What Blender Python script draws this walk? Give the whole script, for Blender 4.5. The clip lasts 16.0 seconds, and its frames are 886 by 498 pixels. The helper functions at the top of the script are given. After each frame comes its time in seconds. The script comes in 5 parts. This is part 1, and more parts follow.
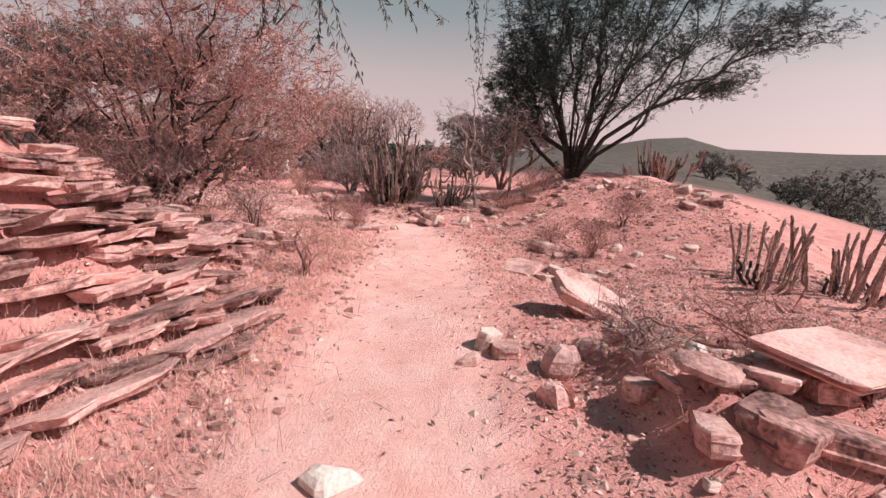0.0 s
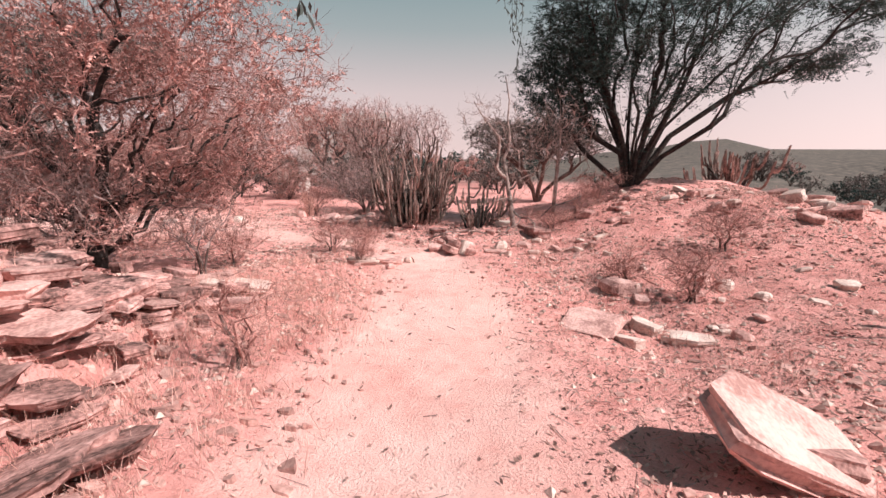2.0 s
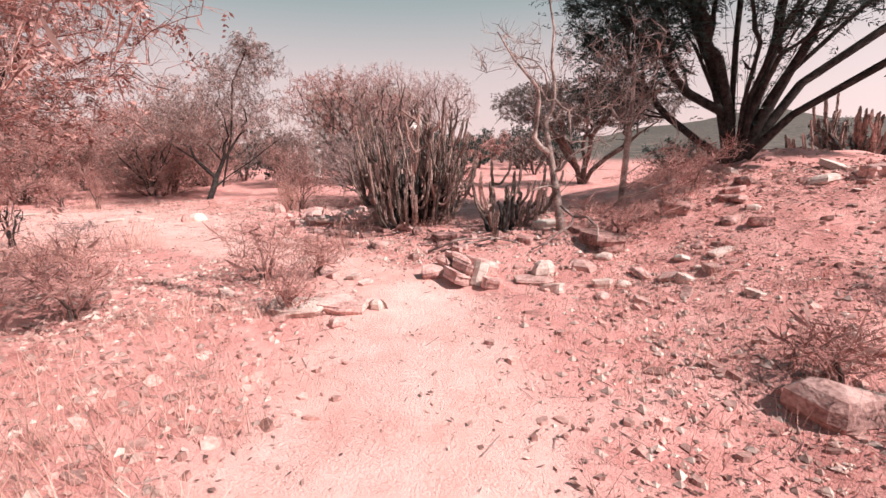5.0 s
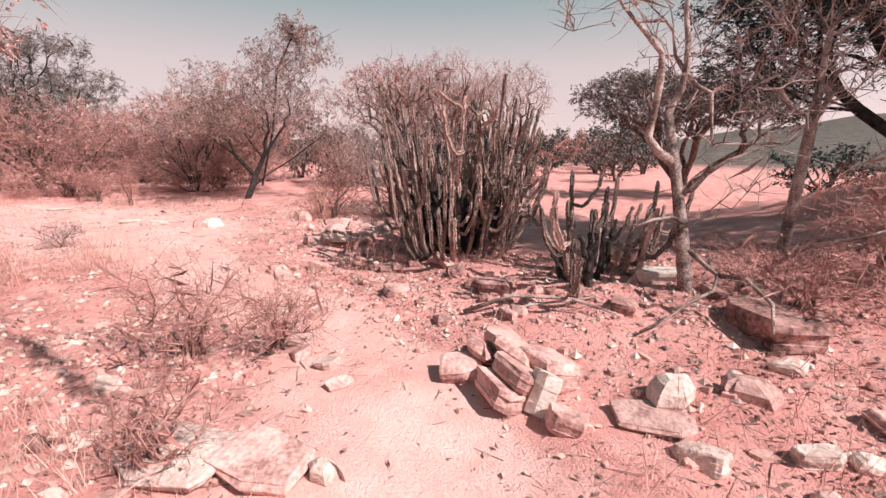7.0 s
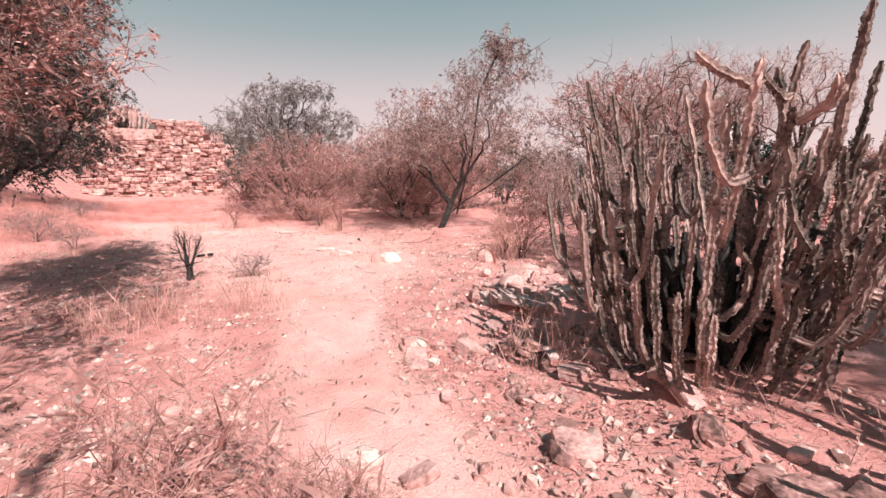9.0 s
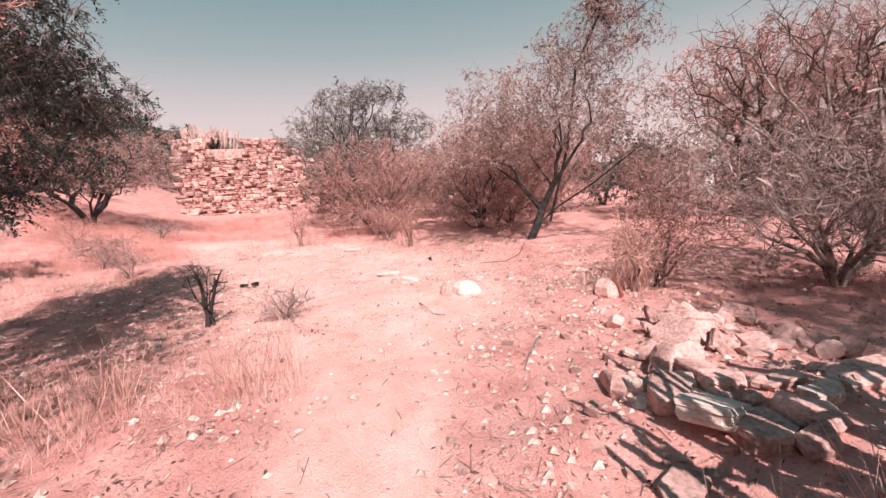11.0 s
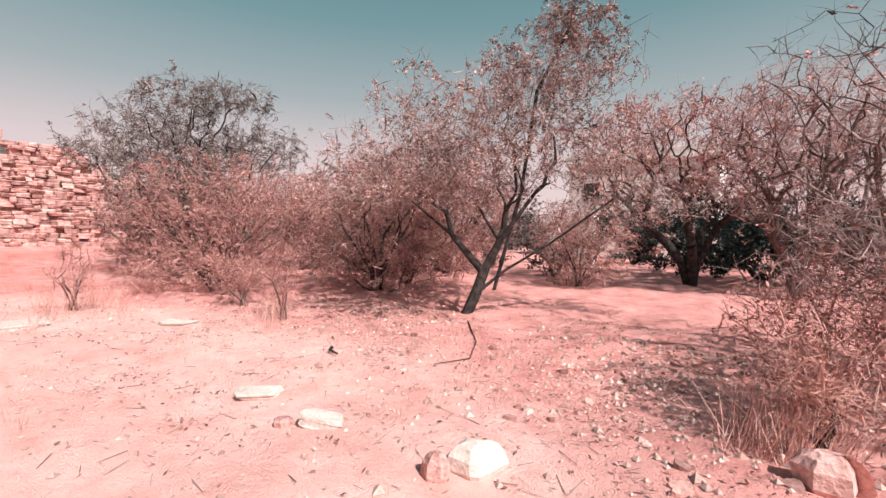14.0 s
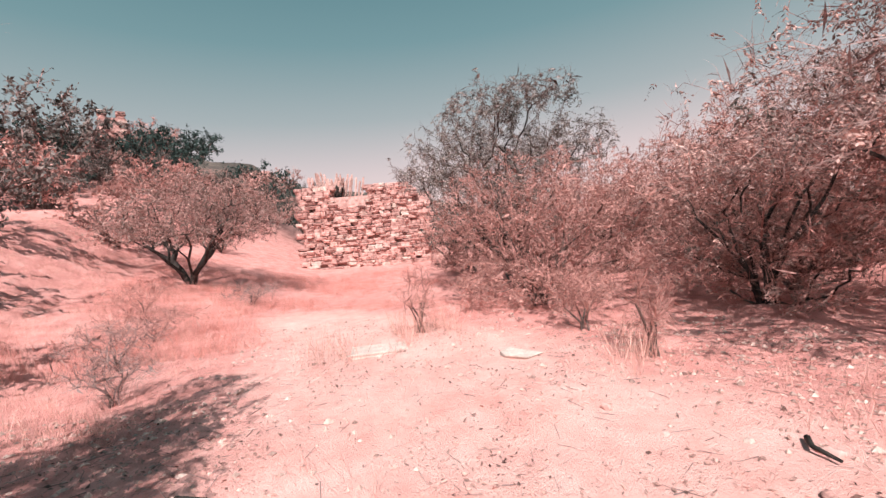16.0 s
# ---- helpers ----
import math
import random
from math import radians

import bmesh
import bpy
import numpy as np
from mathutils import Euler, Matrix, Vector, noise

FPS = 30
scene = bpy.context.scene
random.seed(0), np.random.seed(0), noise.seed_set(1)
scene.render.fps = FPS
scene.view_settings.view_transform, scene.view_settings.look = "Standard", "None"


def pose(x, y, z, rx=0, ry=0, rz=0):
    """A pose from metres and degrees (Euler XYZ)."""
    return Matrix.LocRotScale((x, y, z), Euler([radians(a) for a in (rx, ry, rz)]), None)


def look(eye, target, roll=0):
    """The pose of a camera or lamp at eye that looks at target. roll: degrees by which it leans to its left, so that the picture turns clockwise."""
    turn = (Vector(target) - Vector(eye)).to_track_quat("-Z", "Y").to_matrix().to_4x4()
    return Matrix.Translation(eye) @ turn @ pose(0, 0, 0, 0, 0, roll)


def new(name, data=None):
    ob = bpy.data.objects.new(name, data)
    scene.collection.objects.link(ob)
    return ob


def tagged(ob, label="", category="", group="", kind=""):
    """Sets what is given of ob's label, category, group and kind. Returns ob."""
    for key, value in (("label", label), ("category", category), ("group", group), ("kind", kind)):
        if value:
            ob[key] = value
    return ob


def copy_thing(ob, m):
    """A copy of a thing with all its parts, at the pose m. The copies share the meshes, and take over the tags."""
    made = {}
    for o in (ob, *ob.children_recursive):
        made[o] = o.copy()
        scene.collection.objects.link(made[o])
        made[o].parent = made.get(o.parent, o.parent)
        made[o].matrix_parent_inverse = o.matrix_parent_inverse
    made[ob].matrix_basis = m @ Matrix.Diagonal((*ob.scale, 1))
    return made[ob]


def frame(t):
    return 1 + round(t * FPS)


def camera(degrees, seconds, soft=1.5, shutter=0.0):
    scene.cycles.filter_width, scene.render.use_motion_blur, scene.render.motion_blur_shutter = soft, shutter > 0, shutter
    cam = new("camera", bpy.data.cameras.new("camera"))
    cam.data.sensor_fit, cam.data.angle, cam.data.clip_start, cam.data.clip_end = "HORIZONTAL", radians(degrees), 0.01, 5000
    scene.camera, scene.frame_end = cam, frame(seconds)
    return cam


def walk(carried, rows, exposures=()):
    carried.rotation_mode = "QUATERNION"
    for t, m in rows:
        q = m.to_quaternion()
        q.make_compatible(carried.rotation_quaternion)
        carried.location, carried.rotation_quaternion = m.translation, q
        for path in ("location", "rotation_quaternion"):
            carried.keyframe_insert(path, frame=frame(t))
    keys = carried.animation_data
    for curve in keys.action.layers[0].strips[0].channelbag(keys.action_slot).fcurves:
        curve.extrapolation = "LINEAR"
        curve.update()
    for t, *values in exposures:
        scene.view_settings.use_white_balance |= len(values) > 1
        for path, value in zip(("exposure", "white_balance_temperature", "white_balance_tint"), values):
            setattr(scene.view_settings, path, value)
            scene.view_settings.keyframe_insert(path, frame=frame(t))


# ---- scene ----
cam = camera(91.1, 16.0)
PATH = [
    (0, (0.431, 0.787, 1.603), (0.373, 2.743, 1.189), 2.7),
    (0.5, (0.441, 1.386, 1.535), (0.394, 3.313, 1.003), 5.5),
    (1, (0.414, 1.952, 1.535), (0.021, 3.869, 1.122), -0.8),
    (1.5, (0.447, 2.554, 1.572), (0.078, 4.49, 1.229), 0.0),
    (2, (0.365, 3.13, 1.539), (0.161, 5.086, 1.177), 0.4),
    (2.5, (0.337, 3.703, 1.508), (0.131, 5.659, 1.145), -1.1),
    (3, (0.329, 4.318, 1.455), (0.123, 6.264, 1.041), 0.7),
    (3.5, (0.299, 4.862, 1.485), (0.154, 6.811, 1.06), 1.6),
    (4, (0.314, 5.424, 1.52), (0.091, 7.365, 1.094), -0.4),
    (4.2, (0.308, 5.623, 1.489), (0.042, 7.56, 1.069), 0.2),
    (6.3, (0.505, 7.981, 1.413), (0.025, 9.859, 0.922), -3.7),
    (6.5, (0.426, 8.196, 1.445), (-0.081, 10.07, 0.963), -2.2),
    (7, (0.122, 8.721, 1.455), (-0.52, 10.563, 1.01), 0.2),
    (7.5, (-0.013, 9.203, 1.462), (-0.876, 10.978, 1.137), -0.8),
    (8, (-0.149, 9.656, 1.515), (-1.209, 11.32, 1.19), -0.7),
    (8.5, (-0.385, 10.144, 1.51), (-1.519, 11.758, 1.185), 0.8),
    (9, (-0.659, 10.6, 1.477), (-2.093, 11.953, 1.144), -1.0),
    (9.5, (-1.045, 11.016, 1.413), (-2.595, 12.203, 0.976), -1.2),
    (10, (-1.398, 11.423, 1.428), (-3.018, 12.539, 1.064), -5.9),
    (10.2, (-1.539, 11.591, 1.428), (-3.202, 12.648, 1.085), -5.0),
    (12.3, (-3.872, 12.346, 1.394), (-5.427, 13.598, 1.266), -2.5),
    (12.5, (-4.092, 12.472, 1.36), (-5.5, 13.889, 1.263), -2.2),
    (13, (-4.623, 12.758, 1.347), (-5.732, 14.419, 1.255), 0.0),
    (13.5, (-5.13, 12.952, 1.309), (-6.104, 14.697, 1.239), 2.7),
    (14, (-5.631, 13.102, 1.338), (-6.837, 14.696, 1.261), 0.7),
    (14.5, (-6.177, 13.242, 1.319), (-7.571, 14.674, 1.226), -0.2),
    (15, (-6.657, 13.352, 1.334), (-8.323, 14.457, 1.26), -3.6),
    (15.5, (-7.185, 13.454, 1.38), (-8.998, 14.298, 1.326), -3.4),
    (16, (-7.696, 13.502, 1.417), (-9.611, 14.079, 1.387), -5.8),
]
walk(cam, [(t, look(eye, target, roll)) for t, eye, target, roll in PATH], [(0.0, 0.12, 6500, 15), (0.5, 0.2, 6500, 15), (1.0, 0.24, 6500, 14), (2.0, 0.4, 6450, 12), (3.0, 0.48, 6400, 11.5), (16.0, 0.48, 6400, 11.5)])

# ---- light ----
SUN_DIR = Vector((0.92, -0.26, 1.0)).normalized()
world = bpy.data.worlds.new("world")
scene.world = world
world.use_nodes = True
wn, wl = world.node_tree.nodes, world.node_tree.links
sky = wn.new("ShaderNodeTexSky")
sky.sky_type = 'NISHITA'
sky.sun_disc = False
sky.sun_elevation = math.asin(SUN_DIR.z)
sky.sun_rotation = math.atan2(SUN_DIR.x, SUN_DIR.y)
sky.dust_density = 3.0
dim = wn.new("ShaderNodeVectorMath")
dim.operation = 'SCALE'
dim.inputs["Scale"].default_value = 0.045
wl.new(sky.outputs[0], dim.inputs[0])
coord = wn.new("ShaderNodeTexCoord")
sep = wn.new("ShaderNodeSeparateXYZ")
wl.new(coord.outputs["Generated"], sep.inputs[0])
ramp = wn.new("ShaderNodeValToRGB")
wl.new(sep.outputs["Z"], ramp.inputs[0])
stops = ramp.color_ramp.elements
stops[0].position, stops[0].color = 0.0, (0.78, 0.59, 0.565, 1)
stops[1].position, stops[1].color = 0.62, (0.06, 0.165, 0.185, 1)
for at_, col in ((0.16, (0.62, 0.51, 0.495, 1)), (0.28, (0.33, 0.37, 0.365, 1)), (0.42, (0.155, 0.265, 0.275, 1))):
    e = stops.new(at_)
    e.color = col
mixw = wn.new("ShaderNodeMix")
mixw.data_type = 'RGBA'
mixw.inputs[0].default_value = 0.82
wl.new(dim.outputs[0], mixw.inputs[6])
wl.new(ramp.outputs[0], mixw.inputs[7])
side = wn.new("ShaderNodeVectorMath")
side.operation = 'DOT_PRODUCT'
side.inputs[1].default_value = Vector((SUN_DIR.x, SUN_DIR.y, 0)).normalized()
wl.new(coord.outputs["Generated"], side.inputs[0])
sunny = wn.new("ShaderNodeMath")
sunny.operation = 'MAXIMUM'
sunny.inputs[1].default_value = 0.0
wl.new(side.outputs["Value"], sunny.inputs[0])
gain = wn.new("ShaderNodeMath")
gain.operation = 'MULTIPLY_ADD'
gain.inputs[1].default_value, gain.inputs[2].default_value = 0.6, 1.0
wl.new(sunny.outputs[0], gain.inputs[0])
glow = wn.new("ShaderNodeVectorMath")
glow.operation = 'SCALE'
wl.new(mixw.outputs[2], glow.inputs[0])
wl.new(gain.outputs[0], glow.inputs["Scale"])
wl.new(glow.outputs[0], wn["Background"].inputs[0])
wn["Background"].inputs[1].default_value = 1.0

sun = new("sun", bpy.data.lights.new("sun", 'SUN'))
sun.data.energy, sun.data.angle, sun.data.color = 5.0, radians(0.5), (1.0, 0.93, 0.88)
sun.matrix_world = look(SUN_DIR * 50, (0, 0, 0))


# ---- materials ----
def material(name, low, high, scale=8.0, fine=60.0, rough=0.9, bump=0.3, obj_random=0.15, island=0.0, dist=0.02, spec=0.2, coords="Object", mid=None):
    """Two scales of colour variation, a fine relief and a change from piece to piece."""
    m = bpy.data.materials.new(name)
    m.use_nodes = True
    n, l = m.node_tree.nodes, m.node_tree.links
    b = n["Principled BSDF"]
    b.inputs["Roughness"].default_value = rough
    b.inputs["Specular IOR Level"].default_value = spec
    tc = n.new("ShaderNodeTexCoord")
    big, small = n.new("ShaderNodeTexNoise"), n.new("ShaderNodeTexNoise")
    big.inputs["Scale"].default_value, small.inputs["Scale"].default_value = scale, fine
    big.inputs["Detail"].default_value, small.inputs["Detail"].default_value = 5, 4
    where = n.new("ShaderNodeNewGeometry").outputs["Position"] if coords == "Position" else tc.outputs[coords]
    for t_ in (big, small):
        l.new(where, t_.inputs["Vector"])
    add = n.new("ShaderNodeMath")
    add.operation = 'ADD'
    l.new(big.outputs[0], add.inputs[0])
    sm = n.new("ShaderNodeMath")
    sm.operation = 'MULTIPLY_ADD'
    sm.inputs[1].default_value, sm.inputs[2].default_value = 0.7, -0.35
    l.new(small.outputs[0], sm.inputs[0])
    l.new(sm.outputs[0], add.inputs[1])
    r = n.new("ShaderNodeValToRGB")
    r.color_ramp.elements[0].position, r.color_ramp.elements[1].position = 0.3, 0.7
    r.color_ramp.elements[0].color, r.color_ramp.elements[1].color = (*low, 1), (*high, 1)
    if mid:
        r.color_ramp.elements.new(0.5).color = (*mid, 1)
    l.new(add.outputs[0], r.inputs[0])
    out = r.outputs[0]
    if obj_random or island:
        hs = n.new("ShaderNodeHueSaturation")
        src = n.new("ShaderNodeNewGeometry").outputs["Random Per Island"] if island else n.new("ShaderNodeObjectInfo").outputs["Random"]
        k = island or obj_random
        mp = n.new("ShaderNodeMapRange")
        mp.inputs[3].default_value, mp.inputs[4].default_value = 1 - k, 1 + k
        l.new(src, mp.inputs[0])
        l.new(mp.outputs[0], hs.inputs["Value"])
        l.new(out, hs.inputs["Color"])
        out = hs.outputs[0]
    l.new(out, b.inputs["Base Color"])
    if bump:
        bp = n.new("ShaderNodeBump")
        bp.inputs["Strength"].default_value, bp.inputs["Distance"].default_value = bump, dist
        l.new(add.outputs[0], bp.inputs["Height"])
        l.new(bp.outputs[0], b.inputs["Normal"])
    return m


ROCK = material("pink_rock", (0.30, 0.155, 0.14), (0.70, 0.44, 0.40), 5, 38, 0.88, 0.8, 0.22, mid=(0.54, 0.31, 0.28), coords="Position")
PALE = material("pale_rock", (0.48, 0.32, 0.285), (0.78, 0.60, 0.54), 5, 40, 0.85, 0.7, 0.12, coords="Position")
WHITE = material("white_stone", (0.52, 0.42, 0.38), (0.78, 0.66, 0.60), 5, 40, 0.8, 0.4, 0.08, coords="Position")
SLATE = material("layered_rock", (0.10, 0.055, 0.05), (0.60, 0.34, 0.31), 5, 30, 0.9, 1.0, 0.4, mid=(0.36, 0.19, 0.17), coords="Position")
LEDGE = material("ledge_rock", (0.34, 0.18, 0.16), (0.72, 0.44, 0.40), 3, 34, 0.9, 0.9, 0.18, mid=(0.58, 0.33, 0.30), coords="Position")
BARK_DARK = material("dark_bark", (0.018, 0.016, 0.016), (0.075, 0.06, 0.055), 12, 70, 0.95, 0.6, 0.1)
BARK_PALE = material("pale_bark", (0.09, 0.065, 0.06), (0.60, 0.45, 0.41), 5, 60, 0.9, 0.5, 0.1, mid=(0.30, 0.21, 0.19))
BARK_BROWN = material("brown_bark", (0.05, 0.035, 0.032), (0.20, 0.13, 0.115), 10, 60, 0.95, 0.5, 0.1)
TWIG_RED = material("reddish_twigs", (0.26, 0.115, 0.10), (0.56, 0.31, 0.275), 1.5, 20, 0.9, 0, 0.12, island=0.35)
TWIG_GREY = material("grey_twigs", (0.16, 0.10, 0.095), (0.46, 0.32, 0.30), 1.5, 20, 0.9, 0, 0.12, island=0.5)
TWIG_BROWN = material("brown_twigs", (0.15, 0.075, 0.068), (0.50, 0.28, 0.25), 1.5, 20, 0.9, 0, 0.12, island=0.5)
RED_STRAW = material("reddish_dry_straw", (0.46, 0.17, 0.145), (0.74, 0.36, 0.32), 2, 20, 0.85, 0, 0.1, island=0.35)
CACTUS_BLEACHED = material("bleached_cactus_skin", (0.42, 0.25, 0.22), (0.68, 0.44, 0.40), 3, 40, 0.8, 0.4, 0.2)
LEAF_DARK = material("dark_feathery_leaves", (0.016, 0.034, 0.031), (0.055, 0.085, 0.075), 2, 20, 0.7, 0, 0.1, island=0.4)
LEAF_GREY = material("grey_green_leaves", (0.045, 0.047, 0.043), (0.23, 0.185, 0.17), 2, 20, 0.7, 0, 0.1, island=0.4)
LEAF_MIX = material("half_dry_leaves", (0.10, 0.085, 0.075), (0.58, 0.36, 0.32), 1.0, 12, 0.8, 0, 0.1, island=0.55, mid=(0.32, 0.21, 0.19))
# grey leaf colour lightened so the far crown looks veiled by haze
LEAF_HAZE = material("haze_tinted_grey_leaves", (0.12, 0.115, 0.105), (0.38, 0.31, 0.29), 1.0, 12, 0.8, 0, 0.1, island=0.5)
# twig colour lightened to put the distance haze into it
TWIG_FAR = material("haze_tinted_far_twigs", (0.36, 0.24, 0.225), (0.60, 0.44, 0.42), 1.5, 20, 0.9, 0, 0.12, island=0.3)
# cactus skin with the look of full sunlight put into its pale colour
CACTUS_PALE = material("sunlit_cactus_skin", (0.16, 0.105, 0.09), (0.56, 0.37, 0.33), 5, 45, 0.8, 0.6, 0.25)
LEAF_TEAL = material("dull_green_leaves", (0.04, 0.055, 0.05), (0.15, 0.15, 0.135), 2, 20, 0.7, 0, 0.1, island=0.4)
LEAF_DRY = material("dry_reddish_leaves", (0.27, 0.125, 0.11), (0.62, 0.35, 0.31), 1.2, 15, 0.85, 0, 0.1, island=0.4)
CACTUS = material("cactus_skin", (0.042, 0.04, 0.035), (0.33, 0.22, 0.19), 5, 50, 0.8, 0.6, 0.35)
SPINE = material("spines", (0.28, 0.18, 0.16), (0.56, 0.37, 0.33), 10, 60, 0.8, 0, 0.1, island=0.3)
STRAW = material("dry_straw", (0.46, 0.23, 0.19), (0.76, 0.46, 0.40), 2, 20, 0.85, 0, 0.1, island=0.35)
LITTER = material("leaf_litter", (0.16, 0.08, 0.068), (0.62, 0.36, 0.31), 2, 20, 0.95, 0, 0.1, island=0.7)
GRAVEL = material("gravel", (0.34, 0.20, 0.175), (0.72, 0.52, 0.46), 3, 30, 0.9, 0.3, 0.1, island=0.35)
CHIP = material("stone_chip", (0.30, 0.15, 0.13), (0.64, 0.37, 0.33), 4, 40, 0.9, 0.4, 0.1, island=0.4)
PLASTER = material("whitewashed_plaster", (0.62, 0.56, 0.53), (0.82, 0.77, 0.73), 1.5, 20, 0.9, 0.2, 0.05)
DEADWOOD = material("black_dead_wood", (0.012, 0.012, 0.012), (0.06, 0.05, 0.045), 15, 80, 0.9, 0.5, 0.1)

# the ground: pale trodden earth, stony reddish dirt and litter
DIRT = bpy.data.materials.new("dry_earth")
DIRT.use_nodes = True


def dirt_nodes():
    n, l = DIRT.node_tree.nodes, DIRT.node_tree.links
    b = n["Principled BSDF"]
    b.inputs["Roughness"].default_value = 0.95
    b.inputs["Specular IOR Level"].default_value = 0.1
    tc = n.new("ShaderNodeTexCoord")

    def tex(scale, detail=6, rough=0.6):
        t_ = n.new("ShaderNodeTexNoise")
        t_.inputs["Scale"].default_value, t_.inputs["Detail"].default_value, t_.inputs["Roughness"].default_value = scale, detail, rough
        l.new(tc.outputs["Object"], t_.inputs["Vector"])
        return t_.outputs[0]

    def ramp_(src, *cols):
        r = n.new("ShaderNodeValToRGB")
        els = r.color_ramp.elements
        els[0].position, els[0].color = cols[0][0], (*cols[0][1], 1)
        els[1].position, els[1].color = cols[-1][0], (*cols[-1][1], 1)
        for p_, c_ in cols[1:-1]:
            els.new(p_).color = (*c_, 1)
        l.new(src, r.inputs[0])
        return r.outputs[0]

    def mix(fac, a, c, kind='MIX'):
        m_ = n.new("ShaderNodeMix")
        m_.data_type, m_.blend_type = 'RGBA', kind
        if isinstance(fac, float):
            m_.inputs[0].default_value = fac
        else:
            l.new(fac, m_.inputs[0])
        l.new(a, m_.inputs[6])
        l.new(c, m_.inputs[7])
        return m_.outputs[2]

    att = n.new("ShaderNodeAttribute")
    att.attribute_name = "trodden"
    grain = tex(55, 5, 0.7)
    soil = ramp_(tex(2.2, 8, 0.65), (0.28, (0.50, 0.20, 0.18)), (0.5, (0.70, 0.325, 0.295)), (0.75, (0.80, 0.44, 0.405)))
    speck = ramp_(grain, (0.28, (0.45, 0.37, 0.35)), (0.43, (1, 1, 1)), (0.7, (1.12, 1.1, 1.08)))
    soil = mix(0.85, soil, speck, 'MULTIPLY')
    sand = ramp_(tex(4.0, 7, 0.6), (0.25, (0.76, 0.415, 0.375)), (0.55, (0.84, 0.51, 0.465)), (0.8, (0.88, 0.59, 0.54)))
    sand = mix(0.45, sand, speck, 'MULTIPLY')
    blotch = ramp_(tex(1.1, 9, 0.72), (0.4, (1, 1, 1)), (0.56, (0.93, 0.80, 0.78)), (0.66, (0.84, 0.60, 0.57)))
    sand = mix(0.6, sand, blotch, 'MULTIPLY')
    scuff = ramp_(tex(9.0, 8, 0.75), (0.3, (0.66, 0.52, 0.50)), (0.42, (1, 1, 1)), (0.75, (1.05, 1.05, 1.05)))
    sand = mix(0.4, sand, scuff, 'MULTIPLY')
    soil = mix(0.8, soil, scuff, 'MULTIPLY')
    add = n.new("ShaderNodeMath")
    add.operation = 'MULTIPLY_ADD'
    l.new(tex(3.3, 7, 0.7), add.inputs[0])
    add.inputs[1].default_value = 1.5
    sub = n.new("ShaderNodeMath")
    sub.operation = 'SUBTRACT'
    sub.inputs[1].default_value = 0.72
    l.new(att.outputs["Fac"], sub.inputs[0])
    l.new(sub.outputs[0], add.inputs[2])
    edge = ramp_(add.outputs[0], (0.2, (0, 0, 0)), (0.85, (1, 1, 1)))
    far = n.new("ShaderNodeAttribute")
    far.attribute_name = "scrub"
    brush = ramp_(tex(0.35, 9, 0.7), (0.35, (0.055, 0.05, 0.045)), (0.58, (0.15, 0.12, 0.105)), (0.76, (0.36, 0.24, 0.21)))
    l.new(mix(far.outputs["Fac"], mix(edge, soil, sand), brush), b.inputs["Base Color"])
    hsum = n.new("ShaderNodeMath")
    hsum.operation = 'ADD'
    l.new(grain, hsum.inputs[0])
    l.new(tex(14, 6, 0.7), hsum.inputs[1])
    bp = n.new("ShaderNodeBump")
    bp.inputs["Distance"].default_value = 0.04
    worn = n.new("ShaderNodeMath")
    worn.operation = 'MULTIPLY_ADD'
    l.new(edge, worn.inputs[0])
    worn.inputs[1].default_value, worn.inputs[2].default_value = -0.06, 0.69
    l.new(worn.outputs[0], bp.inputs["Strength"])
    l.new(hsum.outputs[0], bp.inputs["Height"])
    l.new(bp.outputs[0], b.inputs["Normal"])


dirt_nodes()

# ---- ground ----
TRACK = np.array([(0.2, -30), (0.05, -2), (0.0, 4), (-0.15, 8), (-0.7, 10.4), (-2.0, 11.7), (-4.0, 12.4), (-5.4, 13.2), (-7.2, 14.1), (-9.0, 14.7), (-12.5, 14.6), (-18, 13.4)])
TRACK_W = np.array([0.8, 0.75, 0.72, 0.8, 0.62, 0.36, 0.32, 0.5, 1.6, 2.0, 1.8, 1.0])


def sstep(a, b, v):
    u = np.clip((v - a) / (b - a), 0, 1)
    return u * u * (3 - 2 * u)


def trodden(x, y):
    """How far the earth is trodden: 1 on the path, 0 off it."""
    best = np.zeros_like(x)
    for (ax, ay), (bx, by), wa, wb in zip(TRACK[:-1], TRACK[1:], TRACK_W[:-1], TRACK_W[1:]):
        dx, dy = bx - ax, by - ay
        u = np.clip(((x - ax) * dx + (y - ay) * dy) / (dx * dx + dy * dy), 0, 1)
        d = np.hypot(x - ax - u * dx, y - ay - u * dy)
        w = wa + (wb - wa) * u
        best = np.maximum(best, 1 - sstep(w * 0.45, w * 1.5 + 0.3, d))
    return best


def wave(x, y, k, s):
    """A smooth uneven field out of a few crossed sines."""
    v = 0
    for i, (a, b, c) in enumerate(((1.0, 0.37, 0.3), (-0.53, 1.1, 1.7), (0.81, -0.92, 4.1), (1.63, 0.6, 2.2), (-0.4, -1.9, 5.3), (2.4, -1.3, 0.9))):
        v = v + np.sin((a * x + b * y) * k + c + s) / (1 + 0.45 * i)
    return v / 3


HASH = np.random.default_rng(99).uniform(-1, 1, (256, 256))


